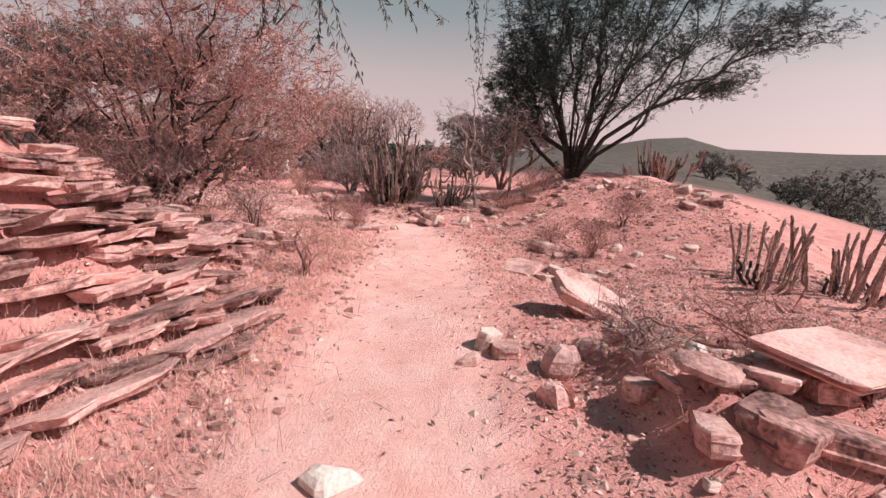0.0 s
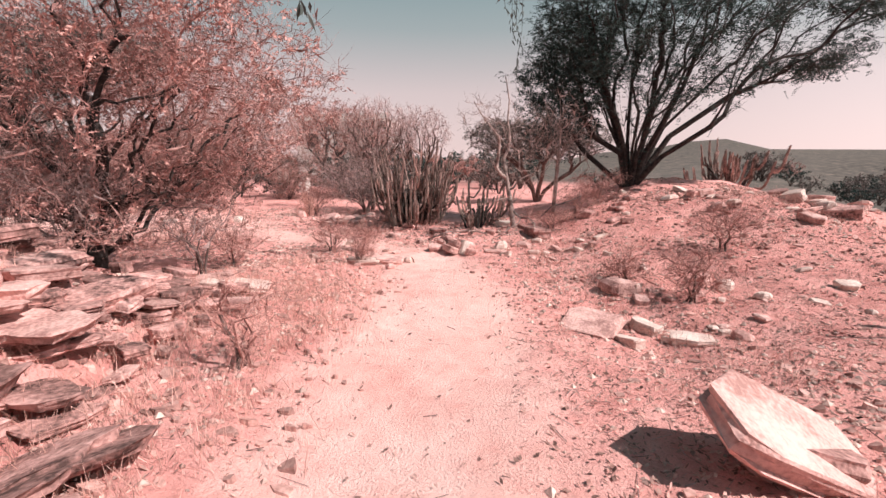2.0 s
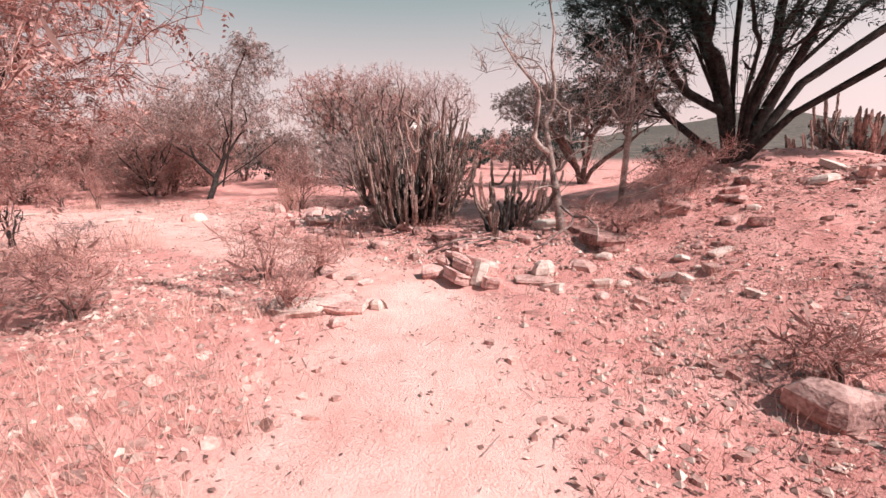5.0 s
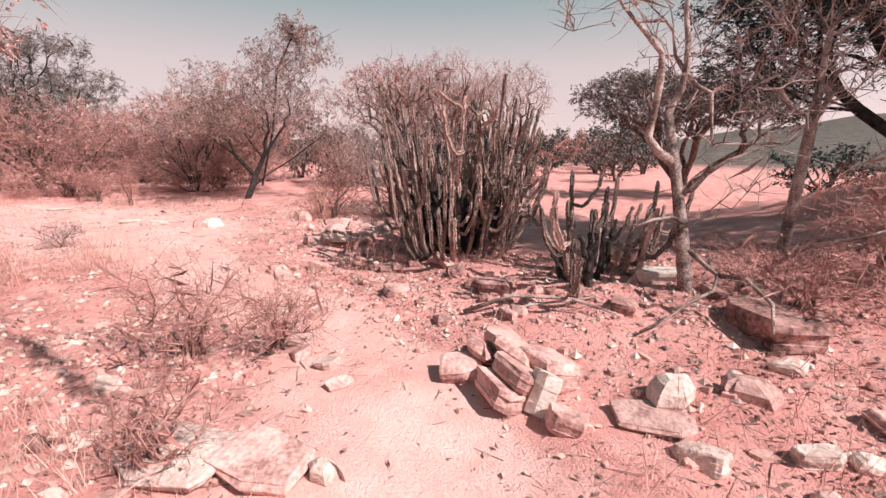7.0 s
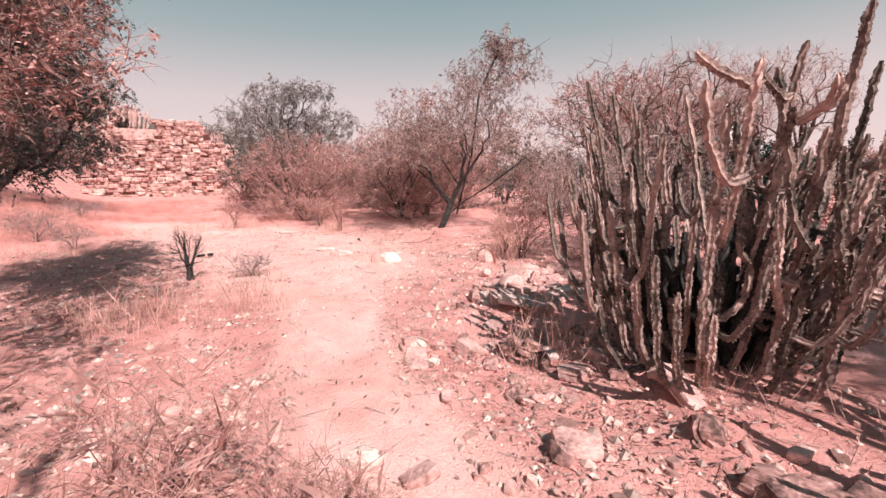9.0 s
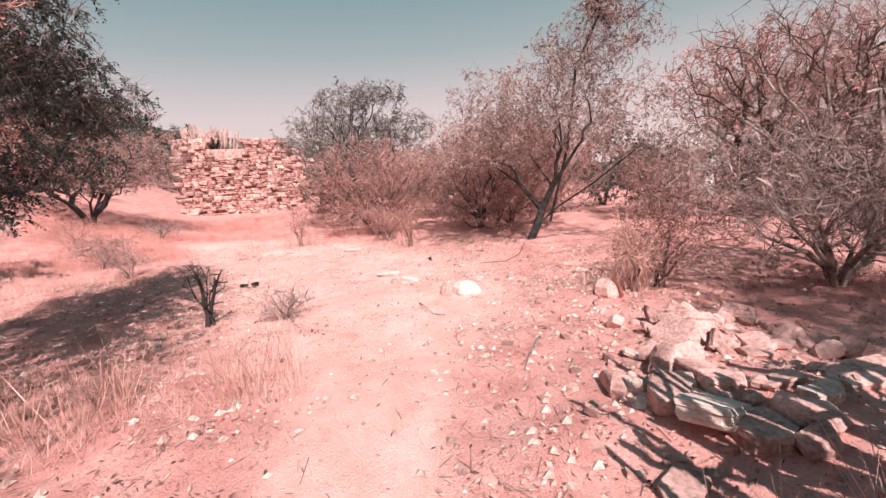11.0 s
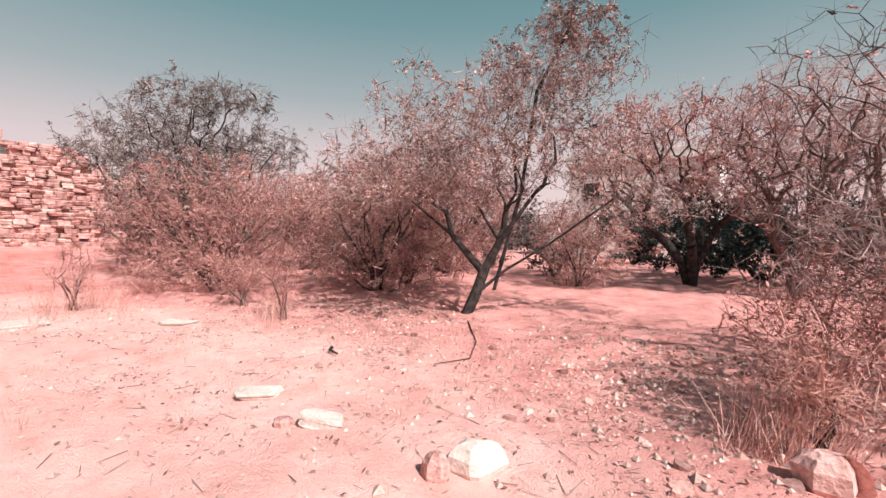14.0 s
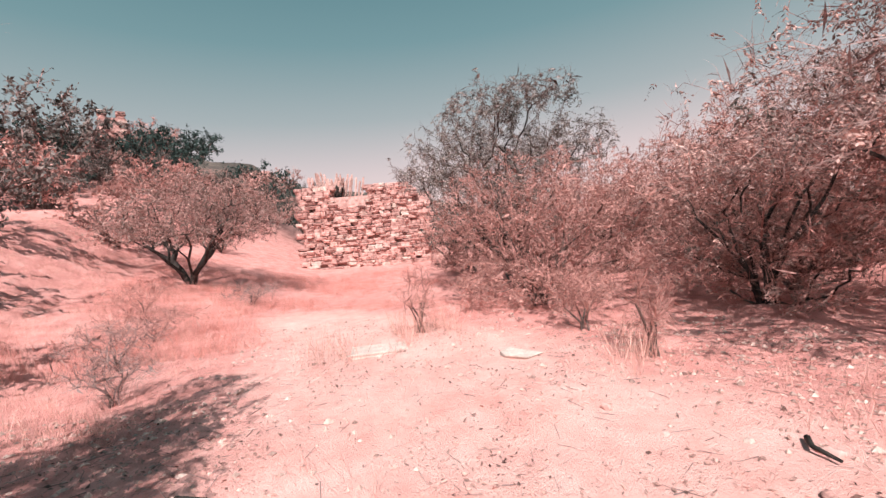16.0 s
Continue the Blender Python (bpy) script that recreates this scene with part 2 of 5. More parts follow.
def vnoise(x, y, k):
    """Smooth random field with k cells a metre."""
    u, v = np.asarray(x) * k + 40.3, np.asarray(y) * k + 17.7
    i, j = np.floor(u).astype(int), np.floor(v).astype(int)
    a, c = u - i, v - j
    a, c = a * a * (3 - 2 * a), c * c * (3 - 2 * c)
    g = lambda p, q: HASH[(i + p) % 256, (j + q) % 256]
    return (g(0, 0) * (1 - a) + g(1, 0) * a) * (1 - c) + (g(0, 1) * (1 - a) + g(1, 1) * a) * c


def height(x, y):
    x, y = np.asarray(x, float), np.asarray(y, float)
    t = trodden(x, y)
    h = np.zeros_like(x)
    # rocky bank beside the start of the path
    bank = sstep(-1.7, -5.0, x) * sstep(-14, -4, y) * (1 - sstep(4.6, 8.2, y))
    rise = 2.0 * bank * (0.85 + 0.15 * wave(x, y, 0.9, 2.0)) + 0.05 * vnoise(x, y, 1.1)
    step_ = np.floor(rise / 0.17)
    h = h + np.where(bank > 0.02, 0.17 * (step_ + sstep(0.55, 1.0, rise / 0.17 - step_)), rise)
    h = h + 0.28 * sstep(-1.3, -3.0, x) * sstep(2, 5, y) * (1 - sstep(7.2, 10, y))
    # mound below the big tree, hollow before it, drop to the valley
    h = h + 1.25 * np.exp(-(((x - 5.0) / 3.2) ** 2 + ((y - 15.5) / 4.0) ** 2)) + 0.9 * np.exp(-(((x - 8.2) / 2.6) ** 2 + ((y - 19.2) / 3.0) ** 2)) + 0.5 * np.exp(-(((x - 6.5) / 2.4) ** 2 + ((y - 11.5) / 2.2) ** 2))
    h = h + 0.22 * np.exp(-(((x - 0.4) / 2.2) ** 2 + ((y - 13.6) / 1.2) ** 2)) + 0.15 * np.exp(-(((x + 2.6) / 1.4) ** 2 + ((y - 14.7) / 0.8) ** 2))
    h = h - 0.26 * np.exp(-(((x - 2.3) / 1.3) ** 2 + ((y - 7.9) / 1.5) ** 2))
    edge = 5.2 + 0.45 * (y - 6) * (y > 6)
    h = h - 13 * sstep(0, 60, x - edge) * sstep(-60, -20, y * 0 + 1) - 0.5 * sstep(0, 2.5, x - edge)
    # slopes far off
    r = np.hypot(x, y)
    h = h + 34 * sstep(60, 240, x) * (0.75 + 0.25 * wave(x, y, 0.012, 1.0))
    h = h + 19 * sstep(20, 112, -x - 1.2 * y + 8) * (0.85 + 0.15 * wave(x, y, 0.02, 3.0))
    h = h + 1.15 * sstep(13, 27, -x) * sstep(14.5, 8.0, y + 0.0 * x) 
    h = h + 0.5 * sstep(22, 36, -x)
    h = h + 7 * sstep(60, 260, y)
    # stony hump with a steep side towards the path
    h = h + 0.34 * sstep(1.55, 2.0, x) * (1 - sstep(3.6, 5.0, x)) * np.exp(-((y - 3.5) / 0.75) ** 4)
    off = 1 - t
    h = h + 0.06 * off * vnoise(x, y, 0.9) + 0.03 * (0.25 + 0.75 * off) * vnoise(x, y, 2.7) + 0.016 * (0.06 + 0.94 * off) * vnoise(x, y, 6.0)
    return h - 0.03 * t


def hz(x, y):
    return float(height(np.array([x]), np.array([y]))[0])


def axis(lo, hi, step, far, n):
    mid = np.arange(lo, hi, step)
    g = np.geomspace(step, far, n)
    return np.concatenate([lo - np.cumsum(g)[::-1], mid, hi + np.cumsum(g)])


def mesh_object(name, verts, faces, mat, parent=None, smooth=False):
    me = bpy.data.meshes.new(name)
    me.from_pydata(verts, [], faces)
    me.materials.append(mat)
    if smooth:
        me.polygons.foreach_set("use_smooth", np.ones(len(me.polygons), bool))
    ob = new(name, me)
    if parent:
        ob.parent = parent
    return ob


def part(name, bm, mat, parent, label=""):
    me = bpy.data.meshes.new(name)
    bm.to_mesh(me)
    bm.free()
    me.materials.append(mat)
    ob = new(name, me)
    ob.parent = parent
    return tagged(ob, label)


def build_ground():
    xs, ys = axis(-17, 7.5, 0.11, 140, 42), axis(-1.5, 21, 0.11, 140, 42)
    X, Y = np.meshgrid(xs, ys)
    Z = height(X, Y)
    nx, ny = len(xs), len(ys)
    idx = np.arange(nx * ny).reshape(ny, nx)
    f = np.stack([idx[:-1, :-1], idx[:-1, 1:], idx[1:, 1:], idx[1:, :-1]], -1).reshape(-1, 4)
    v = np.stack([X, Y, Z], -1).reshape(-1, 3)
    me = bpy.data.meshes.new("ground")
    me.vertices.add(len(v))
    me.vertices.foreach_set("co", v.ravel())
    me.loops.add(f.size)
    me.loops.foreach_set("vertex_index", f.ravel())
    me.polygons.add(len(f))
    me.polygons.foreach_set("loop_start", np.arange(0, f.size, 4))
    me.polygons.foreach_set("use_smooth", np.ones(len(f), bool))
    me.update(calc_edges=True)
    me.attributes.new("trodden", 'FLOAT', 'POINT').data.foreach_set("value", trodden(X, Y).ravel())
    away = np.hypot(X + 5, Y - 12)
    low = sstep(-0.8, -3.0, Z) * (X > 5)
    me.attributes.new("scrub", 'FLOAT', 'POINT').data.foreach_set("value", np.maximum(sstep(32, 60, away), low).ravel())
    me.materials.append(DIRT)
    return tagged(new("ground", me), "dry pinkish stony earth with a pale trodden path", "ground", kind="structure")


build_ground()


# ---- builders ----
def prisms(p0, p1, r0, r1, k=3):
    """Tapered k-sided sticks from p0 to p1, all in one vertex and face list."""
    p0, p1 = np.asarray(p0, float), np.asarray(p1, float)
    d = p1 - p0
    d /= np.linalg.norm(d, axis=1, keepdims=True) + 1e-9
    ref = np.where(np.abs(d[:, 2:3]) < 0.9, [[0, 0, 1.0]], [[1.0, 0, 0]])
    u = np.cross(d, ref)
    u /= np.linalg.norm(u, axis=1, keepdims=True)
    w = np.cross(d, u)
    a = np.arange(k) * 2 * np.pi / k
    ring = np.cos(a)[None, :, None] * u[:, None] + np.sin(a)[None, :, None] * w[:, None]
    va = p0[:, None] + ring * np.asarray(r0)[:, None, None]
    vb = p1[:, None] + ring * np.asarray(r1)[:, None, None]
    v = np.concatenate([va, vb], 1).reshape(-1, 3)
    base = np.arange(len(p0))[:, None] * 2 * k
    i = np.arange(k)
    quad = np.stack([i, (i + 1) % k, (i + 1) % k + k, i + k], -1)
    return v, (base[:, :, None] + quad[None]).reshape(-1, 4)


def tube(points, radii, k=6, knob=0.0, rng=None):
    """One closed tapered tube along points."""
    pts = np.asarray(points, float)
    n = len(pts)
    d = np.gradient(pts, axis=0)
    d /= np.linalg.norm(d, axis=1, keepdims=True) + 1e-9
    u = np.cross(d, [0.31, 0.17, 0.93])
    u /= np.linalg.norm(u, axis=1, keepdims=True) + 1e-9
    w = np.cross(d, u)
    a = np.arange(k) * 2 * np.pi / k
    rr = np.asarray(radii, float)[:, None] * (1 + (knob * rng.uniform(-1, 1, (n, k)) if knob else 0))
    v = pts[:, None] + (np.cos(a)[None, :, None] * u[:, None] + np.sin(a)[None, :, None] * w[:, None]) * rr[..., None]
    v = np.concatenate([v.reshape(-1, 3), pts[:1], pts[-1:]])
    f = []
    for s in range(n - 1):
        for i in range(k):
            j = (i + 1) % k
            f.append((s * k + i, s * k + j, s * k + k + j, s * k + k + i))
    for i in range(k):
        j = (i + 1) % k
        f.append((n * k, j, i))
        f.append((n * k + 1, (n - 1) * k + i, (n - 1) * k + j))
    return v, f


def leaves(at_, rng, length, width, droop=0.5):
    """Narrow folded leaves at the given points, hanging by droop."""
    n = len(at_)
    d = rng.normal(size=(n, 3))
    d[:, 2] -= droop * 2
    d /= np.linalg.norm(d, axis=1, keepdims=True)
    s = np.cross(d, rng.normal(size=(n, 3)))
    s /= np.linalg.norm(s, axis=1, keepdims=True) + 1e-9
    L = length * rng.uniform(0.6, 1.3, (n, 1))
    W = width * rng.uniform(0.7, 1.3, (n, 1))
    v = np.stack([at_, at_ + d * L * 0.45 + s * W, at_ + d * L, at_ + d * L * 0.45 - s * W], 1).reshape(-1, 3)
    return v, np.arange(4 * n).reshape(n, 4)


def fronds(at_, rng, length, width, droop=0.5, pairs=6):
    """Feathered leaves: leaflets in pairs along a stalk that arches over by droop."""
    n = len(at_)
    d = rng.normal(size=(n, 3))
    d[:, 2] = d[:, 2] * 0.5 - droop * 0.6
    d /= np.linalg.norm(d, axis=1, keepdims=True)
    s = np.cross(d, [0, 0, 1.0]) + rng.normal(size=(n, 3)) * 0.25
    s /= np.linalg.norm(s, axis=1, keepdims=True) + 1e-9
    stalk = 2.6 * length * rng.uniform(0.6, 1.3, (n, 1))
    out = []
    for i in range(pairs):
        u = (i + 0.6) / pairs
        p = at_ + d * stalk * u + np.array([0, 0, -1.0]) * stalk * droop * 0.7 * u * u
        for sg in (-1, 1):
            q = s * sg * 0.75 + d * 0.55 + rng.normal(size=(n, 3)) * 0.22
            q[:, 2] -= droop * 0.5
            q /= np.linalg.norm(q, axis=1, keepdims=True)
            L = length * (1.1 - 0.5 * u) * rng.uniform(0.7, 1.2, (n, 1))
            w = np.cross(q, rng.normal(size=(n, 3)))
            w *= width * 0.9 / (np.linalg.norm(w, axis=1, keepdims=True) + 1e-9)
            out.append(np.stack([p, p + q * L * 0.45 + w, p + q * L, p + q * L * 0.45 - w], 1))
    v = np.stack(out, 1).reshape(-1, 3)
    return v, np.arange(len(v)).reshape(-1, 4)


def grow(rng, seeds, targets, bend=0.12, keep=0.35):
    """Grows a branching skeleton from the seed polylines out to the targets. Returns nodes and parents."""
    P, par, cost = [], [], []
    for line in seeds:
        last = -1
        for i, q in enumerate(line):
            q = np.array(q, float)
            if i == 0 and P:
                dd = [np.linalg.norm(q - p_) for p_ in P]
                if min(dd) < 0.02:
                    last = int(np.argmin(dd))
                    continue
            P.append(q)
            par.append(last)
            cost.append(0 if last < 0 else cost[last] + np.linalg.norm(q - P[last]))
            last = len(P) - 1
    total = len(P) + 3 * len(targets)
    N = np.zeros((total, 3))
    C = np.zeros(total)
    N[:len(P)], C[:len(P)] = P, cost
    n = len(P)
    root = N[0]
    order = np.argsort(np.linalg.norm(targets - root, axis=1))
    for q in targets[order]:
        d = np.linalg.norm(N[:n] - q, axis=1)
        i = int(np.argmin(d + keep * C[:n]))
        gap = d[i]
        if gap < 0.03:
            continue
        steps = 3 if gap > 0.5 else 2 if gap > 0.2 else 1
        last = i
        start = N[i].copy()
        for s in range(1, steps + 1):
            u = s / steps
            p_ = start + (q - start) * u
            if s < steps:
                p_ = p_ + rng.normal(size=3) * bend * gap / steps + np.array([0, 0, 0.06 * gap])
            N[n], C[n] = p_, C[last] + gap / steps
            par.append(last)
            last = n
            n += 1
    return N[:n], np.array(par)


def crown_points(rng, n, center, radii, hollow=0.35, flat=-1.0, lumps=6):
    """Points in a lumpy crown: a few overlapping clouds within an ellipsoid, thinner inside."""
    c, r = np.array(center, float), np.array(radii, float)
    out = []
    cl = rng.normal(size=(lumps, 3))
    cl /= np.linalg.norm(cl, axis=1, keepdims=True)
    cl *= rng.uniform(0.35, 0.75, (lumps, 1))
    while len(out) < n:
        q = rng.normal(size=3)
        q *= rng.uniform(0, 1) ** 0.4 / np.linalg.norm(q)
        if q[2] < flat or np.linalg.norm(q) < hollow * rng.uniform(0.3, 1.2):
            continue
        k = min(np.linalg.norm(cl - q, axis=1))
        if k > 0.62 * rng.uniform(0.7, 1.25):
            continue
        out.append(c + q * r)
    return np.array(out)


def tree(name, x, y, label, category, limbs, crown, n, seed, bark, twig_mat, leaf_mat=None, leaf_n=0, leaf=(0.08, 0.012), droop=0.4,
         twig_r=0.004, trunk_r=0.12, z=None, keep=0.35, bend=0.12, k=3, group="", shoots=5, sides=6, hang=0.0, shoot_len=1.0, feather=False):
    """A tree or bush: trunk and limbs, twigs, and leaves, each a part under one empty."""
    rng = np.random.default_rng(seed)
    z = hz(x, y) - 0.04 if z is None else z
    root = tagged(new(name), label, category, group)
    root.location = (x, y, z)
    targets = np.concatenate([crown_points(rng, max(8, int(n * c[3] if len(c) > 3 else n)), c[0], c[1], c[2]) for c in crown])
    N, par = grow(rng, limbs, targets, bend, keep)
    cnt = np.zeros(len(N))
    has = np.zeros(len(N), bool)
    has[par[par >= 0]] = True
    cnt[~has] = 1
    for i in range(len(N) - 1, -1, -1):
        if par[i] >= 0:
            cnt[par[i]] += cnt[i]
    R = np.maximum(twig_r, trunk_r * (cnt / cnt.max()) ** 0.62)
    seg = np.where(par >= 0)[0]
    thick = seg[R[seg] > max(0.012, twig_r * 2.2)]
    thin = seg[R[seg] <= max(0.012, twig_r * 2.2)]
    rr = np.minimum(R[par], R * 1.6)
    if len(thick):
        v, f = prisms(N[par[thick]], N[thick], rr[thick] , R[thick], sides)
        mesh_object("trunk", v.tolist(), f.tolist(), bark, root, True)
    if len(thin):
        # fine side shoots along the twigs
        src = np.repeat(thin, shoots)
        u = rng.uniform(0.2, 1, (len(src), 1))
        s0 = N[par[src]] * (1 - u) + N[src] * u
        dd = rng.normal(size=(len(src), 3))
        dd[:, 2] += 0.3 - hang
        dd /= np.linalg.norm(dd, axis=1, keepdims=True)
        s1 = s0 + dd * rng.uniform(0.08, 0.34, (len(src), 1)) * shoot_len
        p0 = np.concatenate([N[par[thin]], s0])
        p1 = np.concatenate([N[thin], s1])
        v, f = prisms(N[par[thin]], N[thin], rr[thin], R[thin] * 0.75, k)
        side = np.cross(s1 - s0, rng.normal(size=s0.shape))
        side *= twig_r * 0.55 / (np.linalg.norm(side, axis=1, keepdims=True) + 1e-9)
        mid_ = (s0 + s1) / 2 + rng.normal(size=s0.shape) * 0.018 * shoot_len
        v2 = np.stack([s0 - side, s0 + side, mid_ + side * 0.8, s1, mid_ - side * 0.8], 1).reshape(-1, 3)
        f2 = np.arange(5 * len(s0)).reshape(-1, 5) + len(v)
        ob = mesh_object("branchwork", np.concatenate([v, v2]).tolist(), f.tolist() + f2.tolist(), twig_mat, root)
        ob["kind"] = "stuff"
        if leaf_n and leaf_mat:
            pick = rng.integers(0, len(p0), leaf_n)
            u = rng.uniform(0, 1, (leaf_n, 1))
            make = fronds if feather else leaves
            v, f = make(p0[pick] * (1 - u) + p1[pick] * u + rng.normal(size=(leaf_n, 3)) * 0.02, rng, *leaf, droop)
            mesh_object("crown", v.tolist(), f.tolist(), leaf_mat, root)["kind"] = "stuff"
    return root


def limbs_fan(rng, n, height_, spread, low=0.0, wob=0.12, lean=(0, 0)):
    """Several stems that rise from one base and spread like a fan."""
    out = []
    for i in range(n):
        a = i * 2 * np.pi / n + rng.uniform(-0.4, 0.4)
        s, h_ = spread * rng.uniform(0.5, 1.1), height_ * rng.uniform(0.8, 1.1)
        pts = [(0.06 * np.cos(a), 0.06 * np.sin(a), low)]
        for u in (0.2, 0.4, 0.6, 0.8, 1.0):
            pts.append((np.cos(a) * s * u ** 1.3 + rng.normal() * wob * u + lean[0] * u, np.sin(a) * s * u ** 1.3 + rng.normal() * wob * u + lean[1] * u, low + h_ * u ** 0.9))
        out.append(pts)
    return out


def stone_mesh(seed, slabby=True, cuts=5):
    """A broken stone in a unit box: an uneven outline, layered sides and chipped edges."""
    rng = np.random.default_rng(seed)
    n = rng.integers(6, 10)
    ang = np.sort(rng.uniform(0, 2 * np.pi, n) * 0.25 + np.arange(n) * 2 * np.pi / n)
    rad = rng.uniform(0.75, 1.08, n)
    base = np.stack([np.cos(ang) * rad, np.sin(ang) * rad], -1)
    if slabby:
        n = 8
        c0, c1, c2, c3 = rng.uniform(0.1, 0.6, 4)
        base = np.array([(1, -1 + c0), (1, 1 - c1), (1 - c1, 1), (-1 + c2, 1), (-1, 1 - c2), (-1, -1 + c3), (-1 + c3, -1), (1 - c0, -1)], float)
        base += rng.uniform(-0.2, 0.2, base.shape)
    levels = ((-1, 0.93), (-0.5, 1.0), (-0.42, 0.95), (0.3, 0.98), (0.38, 1.02), (0.86, 0.98), (1.0, 0.92)) if slabby else ((-1, 0.75), (-0.4, 1.0), (0.3, 0.95), (0.75, 0.72), (1.0, 0.4))
    lean_ = rng.uniform(-1.6, 1.6, 2) if slabby else rng.uniform(-1, 1, 2)
    shift = rng.normal(size=2) * (0.05 if slabby else 0.12)
    v, f = [], []
    for j, (zz, s) in enumerate(levels):
        for i in range(n):
            q = base[i] * s * (1 + rng.uniform(-0.06, 0.06)) + shift * zz
            v.append((q[0], q[1], zz + rng.uniform(-0.06, 0.06) + 0.12 * lean_[0] * q[0] + 0.12 * lean_[1] * q[1]))
    m = len(levels)
    for j in range(m - 1):
        for i in range(n):
            k = (i + 1) % n
            f.append((j * n + i, j * n + k, j * n + n + k, j * n + n + i))
    v.append((shift[0], shift[1], 1.0 + rng.uniform(-0.02, 0.1)))
    v.append((-shift[0], -shift[1], -1.0))
    for i in range(n):
        k = (i + 1) % n
        f.append(((m - 1) * n + i, (m - 1) * n + k, m * n))
        f.append((k, i, m * n + 1))
    me = bpy.data.meshes.new("stone")
    me.from_pydata(v, [], f)
    return me


def strip_mesh(seed):
    """A long ledge stone in a unit box: ragged long sides, tapering ends, split layers."""
    rng = np.random.default_rng(seed)
    k = 7
    xs_ = np.linspace(-0.92, 0.92, k) + rng.uniform(-0.08, 0.08, k)
    half = 0.9 - 0.55 * np.abs(xs_) ** 3
    near = np.column_stack([xs_, -half * rng.uniform(0.55, 1.12, k)])
    away = np.column_stack([xs_, half * rng.uniform(0.55, 1.12, k)])[::-1]
    base = np.concatenate([near, [(1.0, rng.uniform(-0.3, 0.3))], away, [(-1.0, rng.uniform(-0.3, 0.3))]])
    n = len(base)
    levels = ((-1, 0.78), (-0.1, 0.9), (0.75, 1.0), (1.0, 0.96))
    v, f = [], []
    for zz, sc in levels:
        for q in base:
            e = sc * (1 + rng.uniform(-0.12, 0.12))
            v.append((q[0] * (0.5 + 0.5 * e), q[1] * e, zz + rng.uniform(-0.1, 0.1) + 0.3 * math.sin(2.3 * q[0] + seed)))
    m = len(levels)
    for j in range(m - 1):
        for i in range(n):
            o = (i + 1) % n
            f.append((j * n + i, j * n + o, j * n + n + o, j * n + n + i))
    top, low = (m - 1) * n, 0
    for i in range(k - 1):
        f.append((top + i, top + i + 1, top + 2 * k - 1 - i, top + 2 * k - i))
        f.append((low + 2 * k - i, low + 2 * k - 1 - i, low + i + 1, low + i))
    f.append((top + k - 1, top + k, top + k + 1))
    f.append((top + 2 * k, top + 2 * k + 1, top))
    me = bpy.data.meshes.new("ledge")
    me.from_pydata(v, [], f)
    return me


STRIPS = {}


def strip(name, x, y, z, size, rz, tilt, seed, mat, parent=None):
    """One long ledge stone of half-sizes size."""
    key = (seed, mat.name)
    if key not in STRIPS:
        STRIPS[key] = strip_mesh(seed * 5 + 1)
        STRIPS[key].materials.append(mat)
    ob = new(name, STRIPS[key])
    m = pose(x, y, z, 0, 0, rz) @ pose(0, 0, 0, tilt[0], tilt[1], 0) @ Matrix.Diagonal((*size, 1))
    ob.matrix_world = m
    if parent:
        ob.parent = parent
        ob.matrix_parent_inverse = Matrix.Translation(parent.location).inverted()
    return ob


STONES = {}


def stone_data(seed, slabby, mat):
    key = (seed, slabby, mat.name)
    if key not in STONES:
        STONES[key] = stone_mesh(seed * 7 + 3, slabby)
        STONES[key].materials.append(mat)
    return STONES[key]


def stone(x, y, size, rz=0, tilt=(0, 0), seed=1, slabby=True, mat=None, label="", group="", z=None, name="stone", sink=0.25, category="stone", parent=None):
    """One stone of half-sizes size, resting a little sunk in the ground."""
    ob = new(name, stone_data(seed, slabby, mat or ROCK))
    zz = (hz(x, y) + size[2] * (1 - 2 * sink)) if z is None else z
    ob.matrix_world = pose(x, y, zz, tilt[0], tilt[1], rz) @ Matrix.Diagonal((*size, 1))
    if parent:
        ob.parent = parent
        return ob
    return tagged(ob, label or "pinkish broken stone lying on dry earth", category, group)


def ribbed(points, r, rng):
    """A five-ribbed stem along points, with notched ribs and a blunt tip."""
    n = len(points)
    taper = np.ones(n)
    taper[-3:] = (0.92, 0.78, 0.4)
    taper[0] = 0.75
    d = np.gradient(points, axis=0)
    d /= np.linalg.norm(d, axis=1, keepdims=True) + 1e-9
    u = np.cross(d, [0.31, 0.17, 0.93])
    u /= np.linalg.norm(u, axis=1, keepdims=True) + 1e-9
    w = np.cross(d, u)
    k = 10
    a = np.arange(k) * 2 * np.pi / k + rng.uniform(0, 1)
    rib = np.where(np.arange(k) % 2 == 0, 1.0, 0.56)
    notch = 1 + 0.16 * np.where(np.arange(n) % 2 == 0, 1, -1)[:, None] * np.where(np.arange(k) % 2 == 0, 1, 0)[None]
    rr = r * taper[:, None] * rib[None] * notch * rng.uniform(0.93, 1.07, (n, k))
    ring = np.cos(a)[None, :, None] * u[:, None] + np.sin(a)[None, :, None] * w[:, None]
    v = points[:, None] + ring * rr[..., None]
    i = np.arange(k)
    quad = np.stack([i, (i + 1) % k, (i + 1) % k + k, i + k], -1)
    f = (np.arange(n - 1)[:, None, None] * k + quad[None]).reshape(-1, 4).tolist()
    f.append(list(range(n * k - k, n * k)))
    crest = v[1:-1:2, ::2].reshape(-1, 3)
    out = ring[1:-1:2, ::2].reshape(-1, 3)
    return v.reshape(-1, 3), f, crest, out


